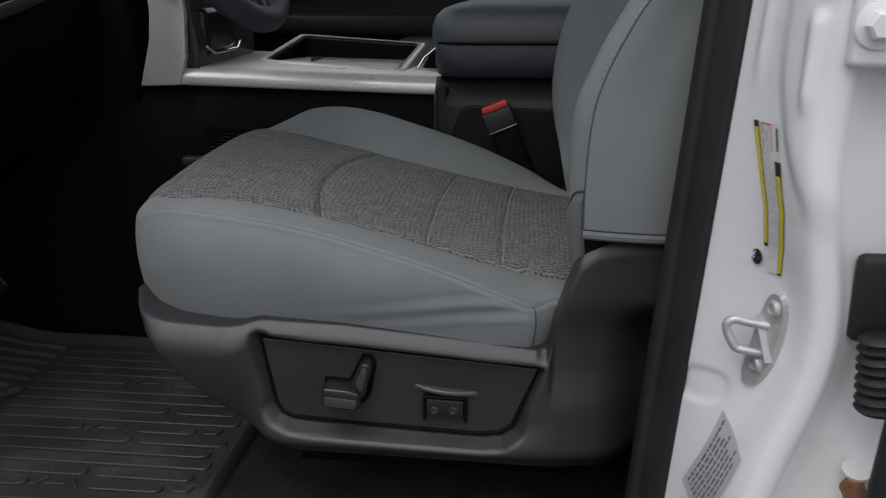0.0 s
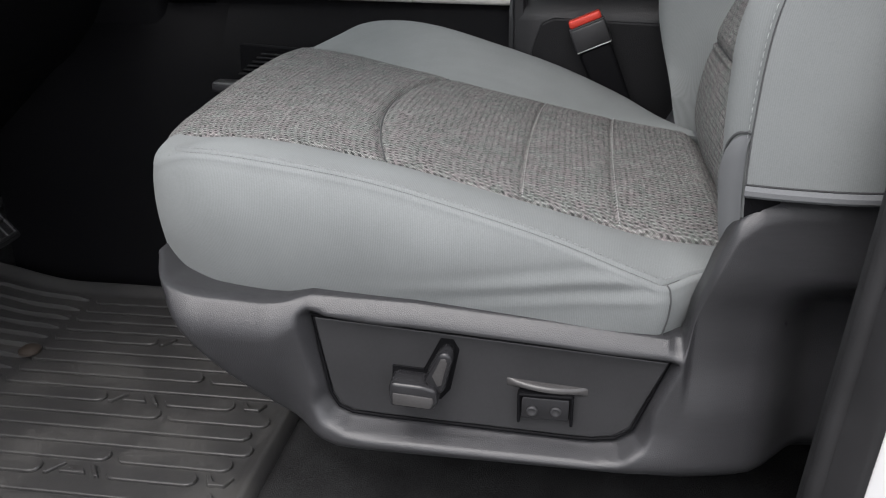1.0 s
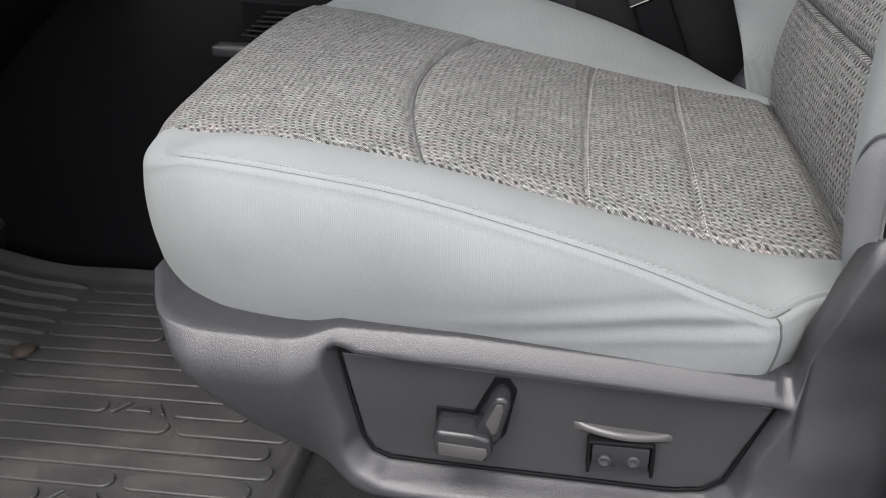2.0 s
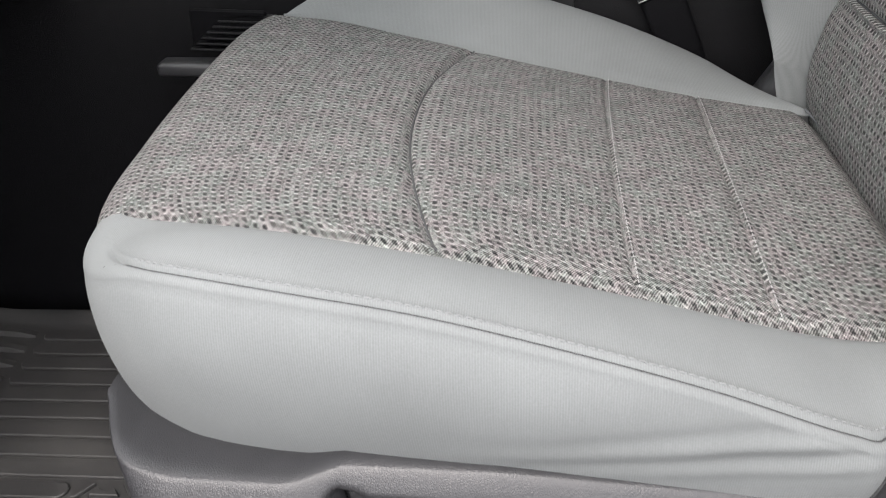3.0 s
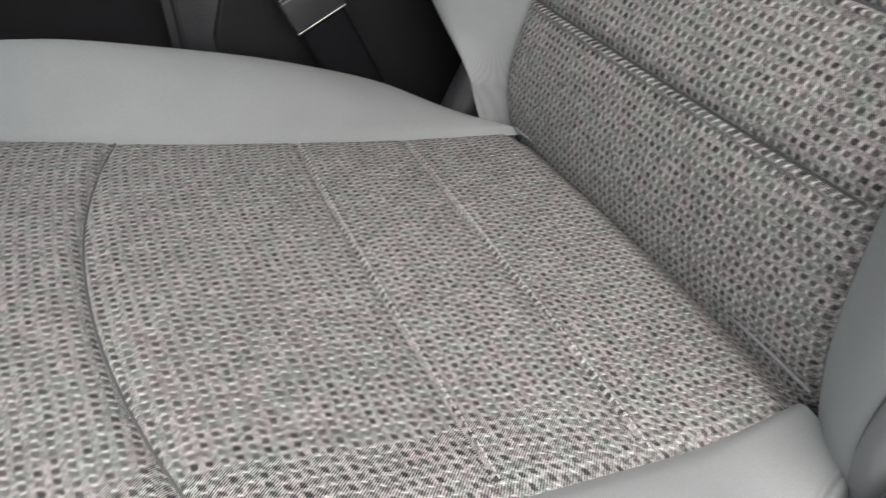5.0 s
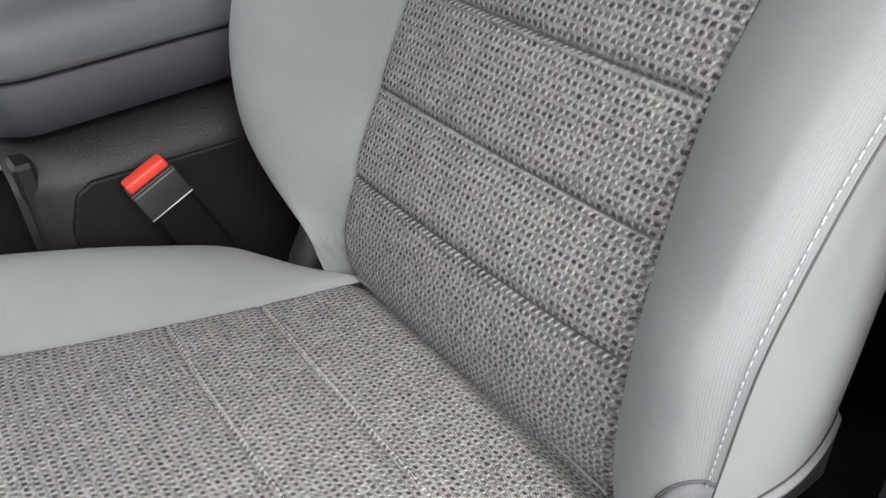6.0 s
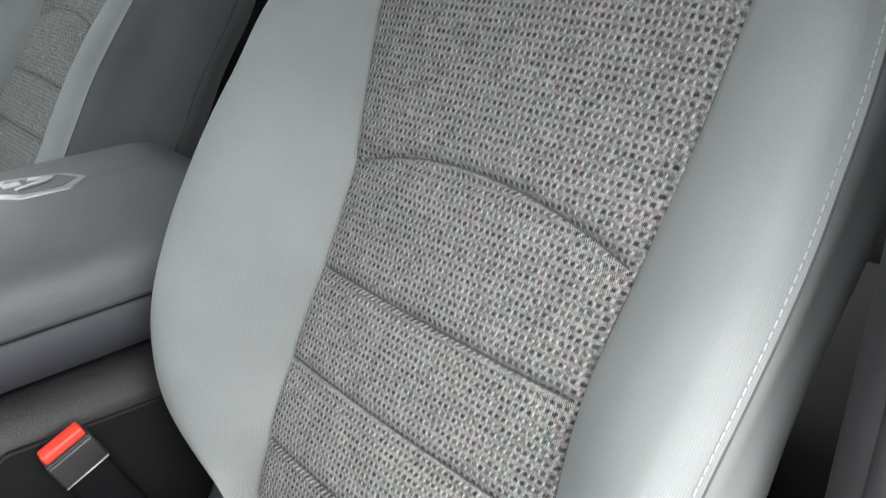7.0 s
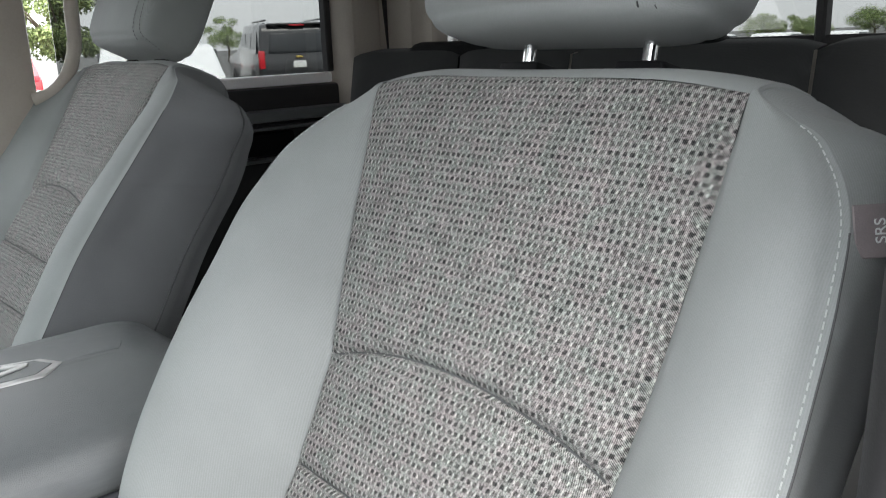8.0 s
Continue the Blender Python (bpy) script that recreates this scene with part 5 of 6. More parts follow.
# ---------------------------------------------------------------- dashboard and wheel
def dashboard():
    dash = root("dashboard", (-0.55, 0.72, 0.5), "dark dashboard with a silver framed centre stack", "dashboard")
    rows = []
    for y in np.linspace(-0.15, 0.62, 24):
        k = smooth(-0.15, 0.05, y)
        rows.append([(-0.93, y, 0.02), (-0.80, y, 0.12), (-0.60, y, 0.24), (-0.44 - 0.05 * (1 - k), y, 0.38), (-0.36 - 0.05 * (1 - k), y, 0.52), (-0.35 - 0.05 * (1 - k), y, 0.64), (-0.42, y, 0.74), (-0.60, y, 0.82), (-0.93, y, 0.84)])
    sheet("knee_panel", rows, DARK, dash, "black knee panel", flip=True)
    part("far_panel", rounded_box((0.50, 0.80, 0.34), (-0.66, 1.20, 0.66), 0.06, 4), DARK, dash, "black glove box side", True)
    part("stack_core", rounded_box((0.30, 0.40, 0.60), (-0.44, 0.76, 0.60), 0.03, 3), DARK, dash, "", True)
    part("stack_bezel", prism([(-0.290, 0.466), (-0.212, 0.468), (-0.196, 0.52), (-0.190, 0.60), (-0.205, 0.72), (-0.262, 0.72), (-0.258, 0.60), (-0.264, 0.55)], 0.566, 0.585, "y", 0.004), SILVER, dash, "satin silver stack edge", True)
    part("bezel_return", prism([(-0.212, 0.468), (-0.180, 0.492), (-0.176, 0.53), (-0.186, 0.60), (-0.19, 0.72), (-0.205, 0.72), (-0.196, 0.56)], 0.585, 0.90, "y", 0.003), SATIN, dash, "dark grey stack face", True)
    part("storage_slot", rounded_box((0.030, 0.16, 0.09), (-0.186, 0.70, 0.560), 0.012, 3), GLOSSY, dash, "gloss black slot", True)
    part("slot_rim", tube([(-0.170, 0.61, 0.535), (-0.167, 0.64, 0.522), (-0.166, 0.76, 0.522), (-0.170, 0.79, 0.535)], 0.003, 8), CHROME, dash, "", True)
    part("column_cover", rounded_box((0.36, 0.13, 0.11), (-0.30, 0.185, 0.66), 0.03, 4, Matrix.Rotation(radians(-24), 4, "Y")), DARK, dash, "black steering column cover", True)
    part("stalk", tube([(-0.16, 0.10, 0.64), (-0.19, 0.02, 0.615), (-0.23, -0.04, 0.60), (-0.27, -0.08, 0.59)], 0.010, 10, radii=[0.008, 0.009, 0.012, 0.013]), GLOSSY, dash, "gloss black stalk", True)
    part("bright_key_trim", rounded_box((0.05, 0.01, 0.012), (-0.222, 0.555, 0.640), 0.003, 2, Matrix.Rotation(radians(35), 4, "Y")), CHROME, dash, "bright trim end", True)
    return dash


dashboard()


def steering_wheel():
    wheel = root("steering_wheel", (0.0, 0.185, 0.765), "black steering wheel with a moulded lower spoke", "steering wheel")
    tilt = Matrix.Translation((0.000, 0.185, 0.772)) @ Matrix.Rotation(radians(-27), 4, "Y")
    rim = [tilt @ Vector((0.0, 0.19 * math.cos(2 * math.pi * k / 64), 0.19 * math.sin(2 * math.pi * k / 64))) for k in range(64)]
    part("rim", tube(rim, 0.0175, 14, True), LID_BASE, wheel, "smooth dark grey rim", True)
    hub = rounded_box((0.07, 0.15, 0.14), (0.0, 0, 0), 0.03, 4)
    hub.transform(tilt @ Matrix.Translation((-0.02, 0, 0)))
    part("hub", hub, GLOSSY, wheel, "black airbag hub", True)
    for a in (-90, 0, 180):
        spoke = rounded_box((0.022, 0.05, 0.13), (0, 0, 0.125), 0.008, 2)
        spoke.transform(tilt @ Matrix.Rotation(radians(a - 90), 4, "X"))
        part("spoke", spoke, GLOSSY, wheel, "", True)
    part("column", tube([(-0.03, 0.185, 0.752), (-0.30, 0.185, 0.66)], 0.03, 12), DARK, wheel, "", True)
    return wheel


steering_wheel()


# ---------------------------------------------------------------- floor mat
def floor_mat():
    mat = root("floor_mat", (-0.20, 0.15, -0.016), "dusty black rubber floor mat with raised ribs", "floor mat")
    x0, x1, y0, y1 = -0.62, 0.030, -0.10, 0.44
    rows = []
    nx, ny = 70, 60
    for i in range(nx + 1):
        x = x0 + (x1 - x0) * i / nx
        row = []
        for j in range(ny + 1):
            y = y0 + (y1 - y0) * j / ny
            rim = min(x1 - x, y1 - y, y - y0)
            z = -0.004 + 0.010 * smooth(0.022, 0.006, rim) + 0.001 * noise.noise((x * 9, y * 9, 1))
            z += 0.03 * smooth(-0.42, -0.62, x) ** 1.5
            z += 0.006 * smooth(0.36, 0.44, y) * smooth(-0.1, -0.4, x)
            row.append((x, y, z))
        rows.append(row)
    rows.append([(x1 + 0.004, p[1], -0.016) for p in rows[-1]])
    sheet("mat_base", rows, MAT, mat, flip=True)

    def floor_z(x, y):
        return -0.004 + 0.001 * noise.noise((x * 9, y * 9, 1)) + 0.03 * smooth(-0.42, -0.62, x) ** 1.5 + 0.006 * smooth(0.36, 0.44, y) * smooth(-0.1, -0.4, x)

    def rib(points, width=0.0050):
        pts = resample([(x, y, floor_z(x, y)) for x, y in points], max(8, 6 * len(points)))
        bm = bmesh.new()
        prev = None
        tangent = np.gradient(pts[:, :2], axis=0)
        for k, p in enumerate(pts):
            t = tangent[k] / (np.linalg.norm(tangent[k]) + 1e-9)
            s = np.array([-t[1], t[0]])
            taper = min(1.0, 0.25 + k / 3, 0.25 + (len(pts) - 1 - k) / 3)
            prof = ((-1.0, -0.001), (-0.62, 0.0060 * taper), (0.62, 0.0060 * taper), (1.0, -0.001))
            ringv = [bm.verts.new((p[0] + s[0] * width / 2 * a, p[1] + s[1] * width / 2 * a, p[2] + h)) for a, h in prof]
            if prev:
                for a, b, c, d in zip(prev, prev[1:], ringv[1:], ringv):
                    bm.faces.new((a, b, c, d))
            prev = ringv
        part("rib", bm, MAT, mat)

    def pad(xa, xb, y, width=0.0225, height=0.0042):
        """A long raised pad with rounded ends."""
        r = width / 2
        outline = []
        for cx, turn in ((xb - r, -90), (xa + r, 90)):
            for k in range(7):
                t = radians(turn + 180 * k / 6)
                outline.append((cx + r * math.cos(t), y + r * math.sin(t)))
        base = floor_z((xa + xb) / 2, y)
        part("pad", prism(outline, base - 0.002, base + height, "z", 0.0012, 1), MAT, mat)

    def bar(points):
        """A short raised block on the mat."""
        base = floor_z(points[0][0], points[0][1])
        part("chevron", prism(points, base - 0.002, base + 0.0046, "z", 0.0010, 1), MAT, mat)

    # rows of raised pads, here and there broken by a small chevron
    for k in range(17):
        y = -0.072 + 0.0295 * k
        end = 0.008 - 0.014 * (k % 2)
        if k in (2, 7, 12):
            pad(-0.40, -0.232, y)
            pad(-0.148, end - 0.045, y)
            bar([(-0.207, y - 0.006), (-0.173, y - 0.006), (-0.180, y + 0.003), (-0.190, y - 0.001), (-0.200, y + 0.003)])
            for side in (-1, 1):
                slash = [(-0.190 + side * 0.036, y - 0.010), (-0.190 + side * 0.030, y - 0.010), (-0.190 + side * 0.015, y + 0.010), (-0.190 + side * 0.021, y + 0.010)]
                bar(slash if side < 0 else slash[::-1])
            bar([(end - 0.038, y + 0.009), (end - 0.030, y - 0.007), (end - 0.010, y - 0.007), (end - 0.003, y + 0.009), (end - 0.010, y + 0.009), (end - 0.016, y - 0.001), (end - 0.025, y - 0.001), (end - 0.031, y + 0.009)])
        elif k % 3 == 0:
            pad(-0.40, -0.10 - 0.02 * (k % 4), y)
            pad(-0.09 - 0.02 * (k % 4), end, y)
        else:
            pad(-0.40, end, y)
        rib([(-0.60 + 0.02 * (k % 3), y), (-0.50, y + 0.002), (-0.41, y)], 0.014)
    part("fixing_post", lathe([(0.016, 0.0), (0.016, 0.004), (0.010, 0.008), (0.004, 0.0085)], (-0.405, 0.226, 0.002), (0, 0, 1), 18), plain("worn_brown_post", (0.045, 0.035, 0.028), 0.6), mat, "brown worn mat post", True)
    return mat


floor_mat()


# ---------------------------------------------------------------- driver's door pillar
LEAN = 0.072


def pillar_x(z):
    return LEAN * (z - 0.40)


PILLAR = resample([(0.580, -0.165), (0.588, -0.175), (0.597, -0.188), (0.606, -0.202), (0.616, -0.222), (0.632, -0.262), (0.638, -0.280), (0.646, -0.291), (0.660, -0.292), (0.676, -0.276), (0.695, -0.264), (0.725, -0.267), (0.742, -0.298), (0.760, -0.310), (0.900, -0.312)], 90)


def pillar_point(u, z, lift=0.0):
    """A place on the painted pillar: u runs across it from its inner edge, lift stands off its face."""
    i = u * (len(PILLAR) - 1)
    k = min(len(PILLAR) - 2, int(i))
    p = PILLAR[k] + (PILLAR[k + 1] - PILLAR[k]) * (i - k)
    d = PILLAR[min(k + 2, len(PILLAR) - 1)] - PILLAR[max(0, k - 1)]
    d /= np.linalg.norm(d)
    out = np.array([d[1], -d[0]])
    p = p + out * lift
    p = p + np.array([0.032 * math.exp(-(((z - 0.36) / 0.11) ** 2)) * smooth(0.10, 0.30, u), 0.0])
    return Vector((p[0] + pillar_x(z), p[1], z))


def pillar_u(y):
    """Where the inner half of the pillar's face reaches the given y."""
    ys = PILLAR[:50, 1]
    return float(np.interp(-y, -ys, np.arange(50))) / (len(PILLAR) - 1)


def pressed(u, y, z):
    """How far the pressed ribs, the swage and the shallow recess stand off the pillar's face."""
    lift = 0.010 * math.exp(-(((u - 0.60) / 0.05) ** 2)) * smooth(0.48, 0.56, z) * smooth(0.68, 0.62, z)
    lift -= 0.010 * math.exp(-(((u - 0.72) / 0.07) ** 2)) * smooth(0.56, 0.40, z)
    # slim upright swage beside the upper hinge
    mid = 0.302 - 0.10 * (z - 0.59)
    lift += 0.0055 * math.exp(-(((u - mid) / (0.010 + 0.10 * (z - 0.55))) ** 2)) * smooth(0.545, 0.572, z) * smooth(0.632, 0.618, z)
    # raised land that swings outwards on its way down
    edge = float(np.interp(z, (0.45, 0.49, 0.532, 0.575, 0.60, 0.70), (0.339, 0.311, 0.262, 0.226, 0.216, 0.205)))
    lift += 0.0042 * smooth(edge - 0.018, edge + 0.022, u) * smooth(edge + 0.11, edge + 0.03, u) * smooth(0.45, 0.50, z)
    lift += 0.0025 * math.exp(-(((u - 0.155) / 0.014) ** 2)) * smooth(0.555, 0.60, z)
    if u < 0.5:
        r = (abs((y + 0.216) / 0.023) ** 2.6 + abs((z - 0.294 + 0.25 * (y + 0.216)) / 0.017) ** 2.6) ** (1 / 2.6)
        lift -= 0.0026 * smooth(1.15, 0.75, r)
    return lift


def door_pillar():
    rows = []
    for z in np.r_[np.linspace(-0.25, 0.20, 30), np.linspace(0.20, 0.72, 170)[1:], np.linspace(0.72, 1.42, 40)[1:]]:
        row = []
        for k in range(241):
            u = k / 240
            y = float(np.interp(u * (len(PILLAR) - 1), np.arange(len(PILLAR)), PILLAR[:, 1]))
            row.append(pillar_point(u, z, pressed(u, y, z)))
        rows.append(row)
    ob = sheet("pillar_b", rows, WHITE, flip=False)
    tagged(ob, "white painted door pillar with pressed ribs", "pillar", "", "structure")
    # rubber seal round the opening: a wide flap and a bulb
    seal = root("door_seal", (0.59, -0.17, 0.4), "black rubber door seal along the pillar", "door seal", kind="structure")
    flap, bulb = [], []
    for z in np.linspace(-0.2, 1.40, 60):
        flap.append([Vector((x + pillar_x(z), y, z)) for x, y in ((0.590, -0.150), (0.577, -0.158), (0.573, -0.168), (0.578, -0.178), (0.588, -0.188), (0.598, -0.200), (0.605, -0.203), (0.608, -0.197))])
        bulb.append((0.5815 + pillar_x(z), -0.1765, z))
    sheet("seal_flap", flap, RUBBER, seal)
    part("seal_bulb", tube(bulb, 0.0085, 10), RUBBER, seal, "hollow rubber bulb", True)
    trim_rows = []
    for z in np.linspace(-0.05, 1.40, 40):
        trim_rows.append([Vector((x + pillar_x(z), y, z)) for x, y in ((0.584, -0.172), (0.588, -0.158), (0.62, -0.152), (0.70, -0.150), (0.78, -0.152), (0.84, -0.170))])
    inner = sheet("pillar_trim", trim_rows, COVER, flip=True)
    tagged(inner, "black grained trim inside the door pillar", "pillar trim", "", "structure")


door_pillar()


def striker():
    ob = root("door_striker", (0.645, -0.255, 0.36), "zinc plated door striker loop bolted to the white pillar", "door striker")
    z0 = 0.359
    mid = pillar_u(-0.257)
    outline = []
    for k in range(28):
        t = 2 * math.pi * k / 28
        outline.append((0.0145 * math.copysign(abs(math.sin(t)) ** 0.8, math.sin(t)), 0.045 * math.copysign(abs(math.cos(t)) ** 0.75, math.cos(t))))
    bm = bmesh.new()
    low, high = [], []
    for s, h in outline:
        u = mid + s * 1.75 + h * 0.25
        low.append(bm.verts.new(pillar_point(u, z0 + h, -0.002)))
        high.append(bm.verts.new(pillar_point(mid + s * 1.6 + h * 0.25, z0 + h * 0.97, 0.0050)))
    bm.faces.new(high)
    for i in range(28):
        bm.faces.new((low[i], low[(i + 1) % 28], high[(i + 1) % 28], high[i]))
    part("base_plate", bm, ZINC, ob, "oval steel plate")
    a, b = pillar_point(mid, z0 + 0.013, 0.004), pillar_point(mid + 0.004, z0 - 0.012, 0.004)
    tip = Vector((-0.034, 0.004, 0.004))
    loop = resample([a, a + tip * 0.5, a + tip * 0.88 + Vector((0, 0, -0.0005)), a + tip * 0.99 + Vector((0, 0, -0.0045)), a + tip * 0.97 + Vector((0, 0, -0.010)), b + tip * 0.82 + Vector((0, 0, 0.0055)), b + tip * 0.72 + Vector((0, 0, 0.001)), b + tip * 0.5, b], 60)
    part("loop", tube([tuple(p) for p in loop], 0.0038, 12), ZINC, ob, "bright worn wire loop", True)
    web = bmesh.new()
    verts = [web.verts.new(p) for p in (pillar_point(mid - 0.012, z0 + 0.022, 0.005), pillar_point(mid + 0.024, z0 - 0.016, 0.005), pillar_point(mid + 0.024, z0 - 0.016, 0.012), pillar_point(mid - 0.012, z0 + 0.022, 0.012))]
    web.faces.new(verts)
    part("web", web, ZINC, ob)
    for h in (0.030, -0.024):
        c = pillar_point(mid + h * 0.25, z0 + h, 0.004)
        n = (pillar_point(mid + h * 0.25, z0 + h, 0.02) - c).normalized()
        bolt = part("bolt", lathe([(0.0082, 0.0), (0.0082, 0.002), (0.0064, 0.004), (0.0042, 0.0042), (0.0036, 0.002)], c, n, 20), ZINC, ob, "round socket bolt", True)
    return ob


striker()


def labels():
    lab = root("safety_label", (0.64, -0.255, 0.48), "white and yellow printed tyre label stuck on the pillar", "label")

    def spot(a, z, lift):
        near = float(np.interp(z, (0.418, 0.440, 0.455, 0.475, 0.505, 0.541), (0.228, 0.223, 0.2225, 0.219, 0.199, 0.167)))
        far = float(np.interp(z, (0.418, 0.445, 0.473, 0.51, 0.541), (0.258, 0.268, 0.272, 0.256, 0.239)))
        u = near + (far - near) * a
        return pillar_point(u, z, lift + pressed(u, -0.26, z))

    def band(name, a0, a1, z0, z1, material, lift, label="", n=20):
        rows = []
        for i in range(n + 1):
            z = z0 + (z1 - z0) * i / n
            rows.append([spot(a0 + (a1 - a0) * k / 5, z, lift) for k in range(6)])
        sheet(name, rows, material, lab, label)

    band("paper", 0.0, 1.0, 0.418, 0.541, LABEL_WHITE, 0.0010)
    band("dark_border", 0.0, 0.20, 0.440, 0.541, LABEL_BLACK, 0.0013, n=18)
    band("yellow_band", 0.03, 0.17, 0.443, 0.536, LABEL_YELLOW, 0.0016)
    band("dark_border", 0.72, 1.0, 0.418, 0.512, LABEL_BLACK, 0.0013)
    band("yellow_band", 0.76, 0.97, 0.420, 0.501, LABEL_YELLOW, 0.0016)
    rng = random.Random(31)
    for k in range(9):
        a = 0.24 + 0.052 * k
        z = 0.430 + 0.006 * (k % 3)
        verts, faces = [], []
        while z < (0.536 if k < 7 else 0.505):
            run = rng.uniform(0.003, 0.010)
            n = len(verts)
            verts += [tuple(spot(a + e, z + d, 0.0014)) for e, d in ((0, 0), (0.016, 0), (0.016, run), (0, run))]
            faces.append((n, n + 1, n + 2, n + 3))
            z += run + rng.uniform(0.0012, 0.004)
        mesh_of("print_line", verts, faces, LABEL_FADED, lab, shade=False)
    band("bold_print", 0.86, 0.93, 0.520, 0.538, LABEL_BLACK, 0.0014)
    for a0, a1, z0, z1 in ((0.30, 0.325, 0.515, 0.540), (0.66, 0.685, 0.520, 0.540), (0.30, 0.685, 0.5392, 0.5402)):
        band("red_rule", a0, a1, z0, z1, LABEL_RED, 0.0017)
    dot_u = pillar_u(-0.2425)
    c = pillar_point(dot_u, 0.4285, 0.001)
    n = (pillar_point(dot_u, 0.4285, 0.02) - c).normalized()
    part("round_mark", joined(lathe([(0.0066, 0.0), (0.0066, 0.0007), (0.0054, 0.0007), (0.0054, 0.0)], c, n, 20), *(tube([c + n * 0.0005 + d * 0.0036, c + n * 0.0005 - d * 0.0036], 0.0006, 6) for d in (Vector((0.4, -0.9, 0)).normalized(), Vector((0, 0, 1)), Vector((0.3, -0.6, 0.7)).normalized(), Vector((0.3, -0.6, -0.7)).normalized()))), LABEL_BLACK, lab, "black round pictogram")
    low = root("paint_label", (0.63, -0.22, 0.25), "grey foil label with dark printed lines", "label")
    sa, sb = pillar_u(-0.230), pillar_u(-0.264)
    sw = sb - sa
    rows = []
    for i in range(15):
        q = i / 14
        z = 0.194 + 0.088 * q
        lean = (q - 0.5) * 0.055
        rows.append([pillar_point(sa + lean + sw * s + 0.010 * math.sin(math.pi * q), z - 0.030 * s, 0.0012) for s in (0.0, 0.3, 0.6, 1.0)])
    sheet("foil", rows, LABEL_GREY, low)
    for k in range(8):
        s = 0.12 + 0.10 * k
        verts, faces = [], []
        q, end = 0.10, 0.80 if k % 3 else 0.90
        while q < end:
            run = rng.uniform(0.03, 0.11)
            n = len(verts)
            for e, d in ((0.0, 0.0), (0.042, 0.0), (0.042, run), (0.0, run)):
                lean = (q + d - 0.5) * 0.055
                verts.append(pillar_point(sa + lean + sw * (s + e) + 0.010 * math.sin(math.pi * (q + d)), 0.194 + 0.088 * (q + d) - 0.030 * (s + e), 0.0017))
            faces.append((n, n + 1, n + 2, n + 3))
            q += run + rng.uniform(0.012, 0.025)
        mesh_of("print_line", verts, faces, LABEL_GREY_PRINT, low, shade=False)


labels()


def pillar_fittings():
    hinge = root("rear_door_hinge", (0.69, -0.30, 0.60), "white painted rear door hinge with a hexagon bolt", "hinge")
    part("hinge_plate", rounded_box((0.080, 0.012, 0.105), (0.708, -0.297, 0.642), 0.0055, 3), WHITE, hinge, "", True)
    c = (0.6845, -0.3032, 0.619)
    part("washer", lathe([(0.0165, 0.0), (0.0165, 0.002), (0.014, 0.003)], c, (0, -1, 0), 24), WHITE, hinge, "", True)
    part("hex_bolt", lathe([(0.0105, 0.0), (0.0105, 0.008), (0.0085, 0.010)], (c[0], c[1] - 0.002, c[2]), (0, -1, 0), 6), WHITE, hinge, "hexagon bolt head")
    low = root("lower_hinge_bolt", (0.729, -0.283, 0.237), "rusty hinge bolt with a pale washer", "bolt")
    part("bolt_head", lathe([(0.011, 0.0), (0.011, 0.010), (0.009, 0.012)], (0.729, -0.283, 0.237), (-0.4, -1, 0.2), 6), RUST, low)
    part("washer", lathe([(0.012, 0.0), (0.012, 0.0025), (0.009, 0.003)], (0.730, -0.281, 0.2515), (-0.1, -0.3, 1), 20), LABEL_WHITE, low, "", True)
    plug = rounded_box((0.060, 0.016, 0.074), (0.736, -0.276, 0.407), 0.0070, 3)
    tagged(part("rubber_grommet", plug, RUBBER, shade=True), "black rubber grommet in the pillar", "grommet")
    prof = []
    for k in range(29):
        q = k / 28
        prof.append((0.011 + 0.005 * math.sin(q * 8 * math.pi) ** 2 + 0.003 * q, 0.066 * q))
    boot = lathe(prof, (0.722, -0.298, 0.385), (0.12, -0.05, -1), 20)
    tagged(part("wiring_boot", boot, RUBBER, shade=True), "ribbed black rubber wiring boot", "wiring boot")
    door = root("rear_side_door", (1.2, -0.30, 0.3), "closed white rear side door", "car door", kind="structure")
    part("door_skin", rounded_box((1.0, 0.10, 1.18), (1.27, -0.27, 0.27), 0.02, 3), WHITE, door, "", True)
    part("door_edge_seal", tube([(0.722, -0.328, -0.30), (0.730, -0.326, 0.20), (0.752, -0.318, 0.50)], 0.012, 10), RUBBER, door, "black edge seal", True)
    part("upper_frame", rounded_box((0.10, 0.06, 0.60), (0.80, -0.20, 1.12), 0.015, 2), WHITE, door, "", True)
    pane = part("pane", rounded_box((0.86, 0.004, 0.50), (1.27, -0.22, 1.11)), PRIVACY, door, "dark tinted side window")
    pane.visible_shadow = False


pillar_fittings()

# belt anchor loop by the pillar, beside the backrest
anchor = root("belt_guide", (0.74, -0.15, 0.72), "black shoulder belt with a bright adjuster edge", "seat belt")
part("webbing", prism([(0.70, 0.30), (0.735, 0.30), (0.79, 1.02), (0.755, 1.02)], -0.163, -0.160, "y"), RUBBER, anchor, "black webbing")
part("adjuster", rounded_box((0.030, 0.016, 0.075), (0.735, -0.172, 0.70), 0.006, 2, Matrix.Rotation(radians(15), 4, "Y")), PANEL, anchor, "", True)
part("bright_edge", rounded_box((0.004, 0.018, 0.060), (0.720, -0.173, 0.685), 0.001, 1, Matrix.Rotation(radians(15), 4, "Y")), STEEL, anchor)


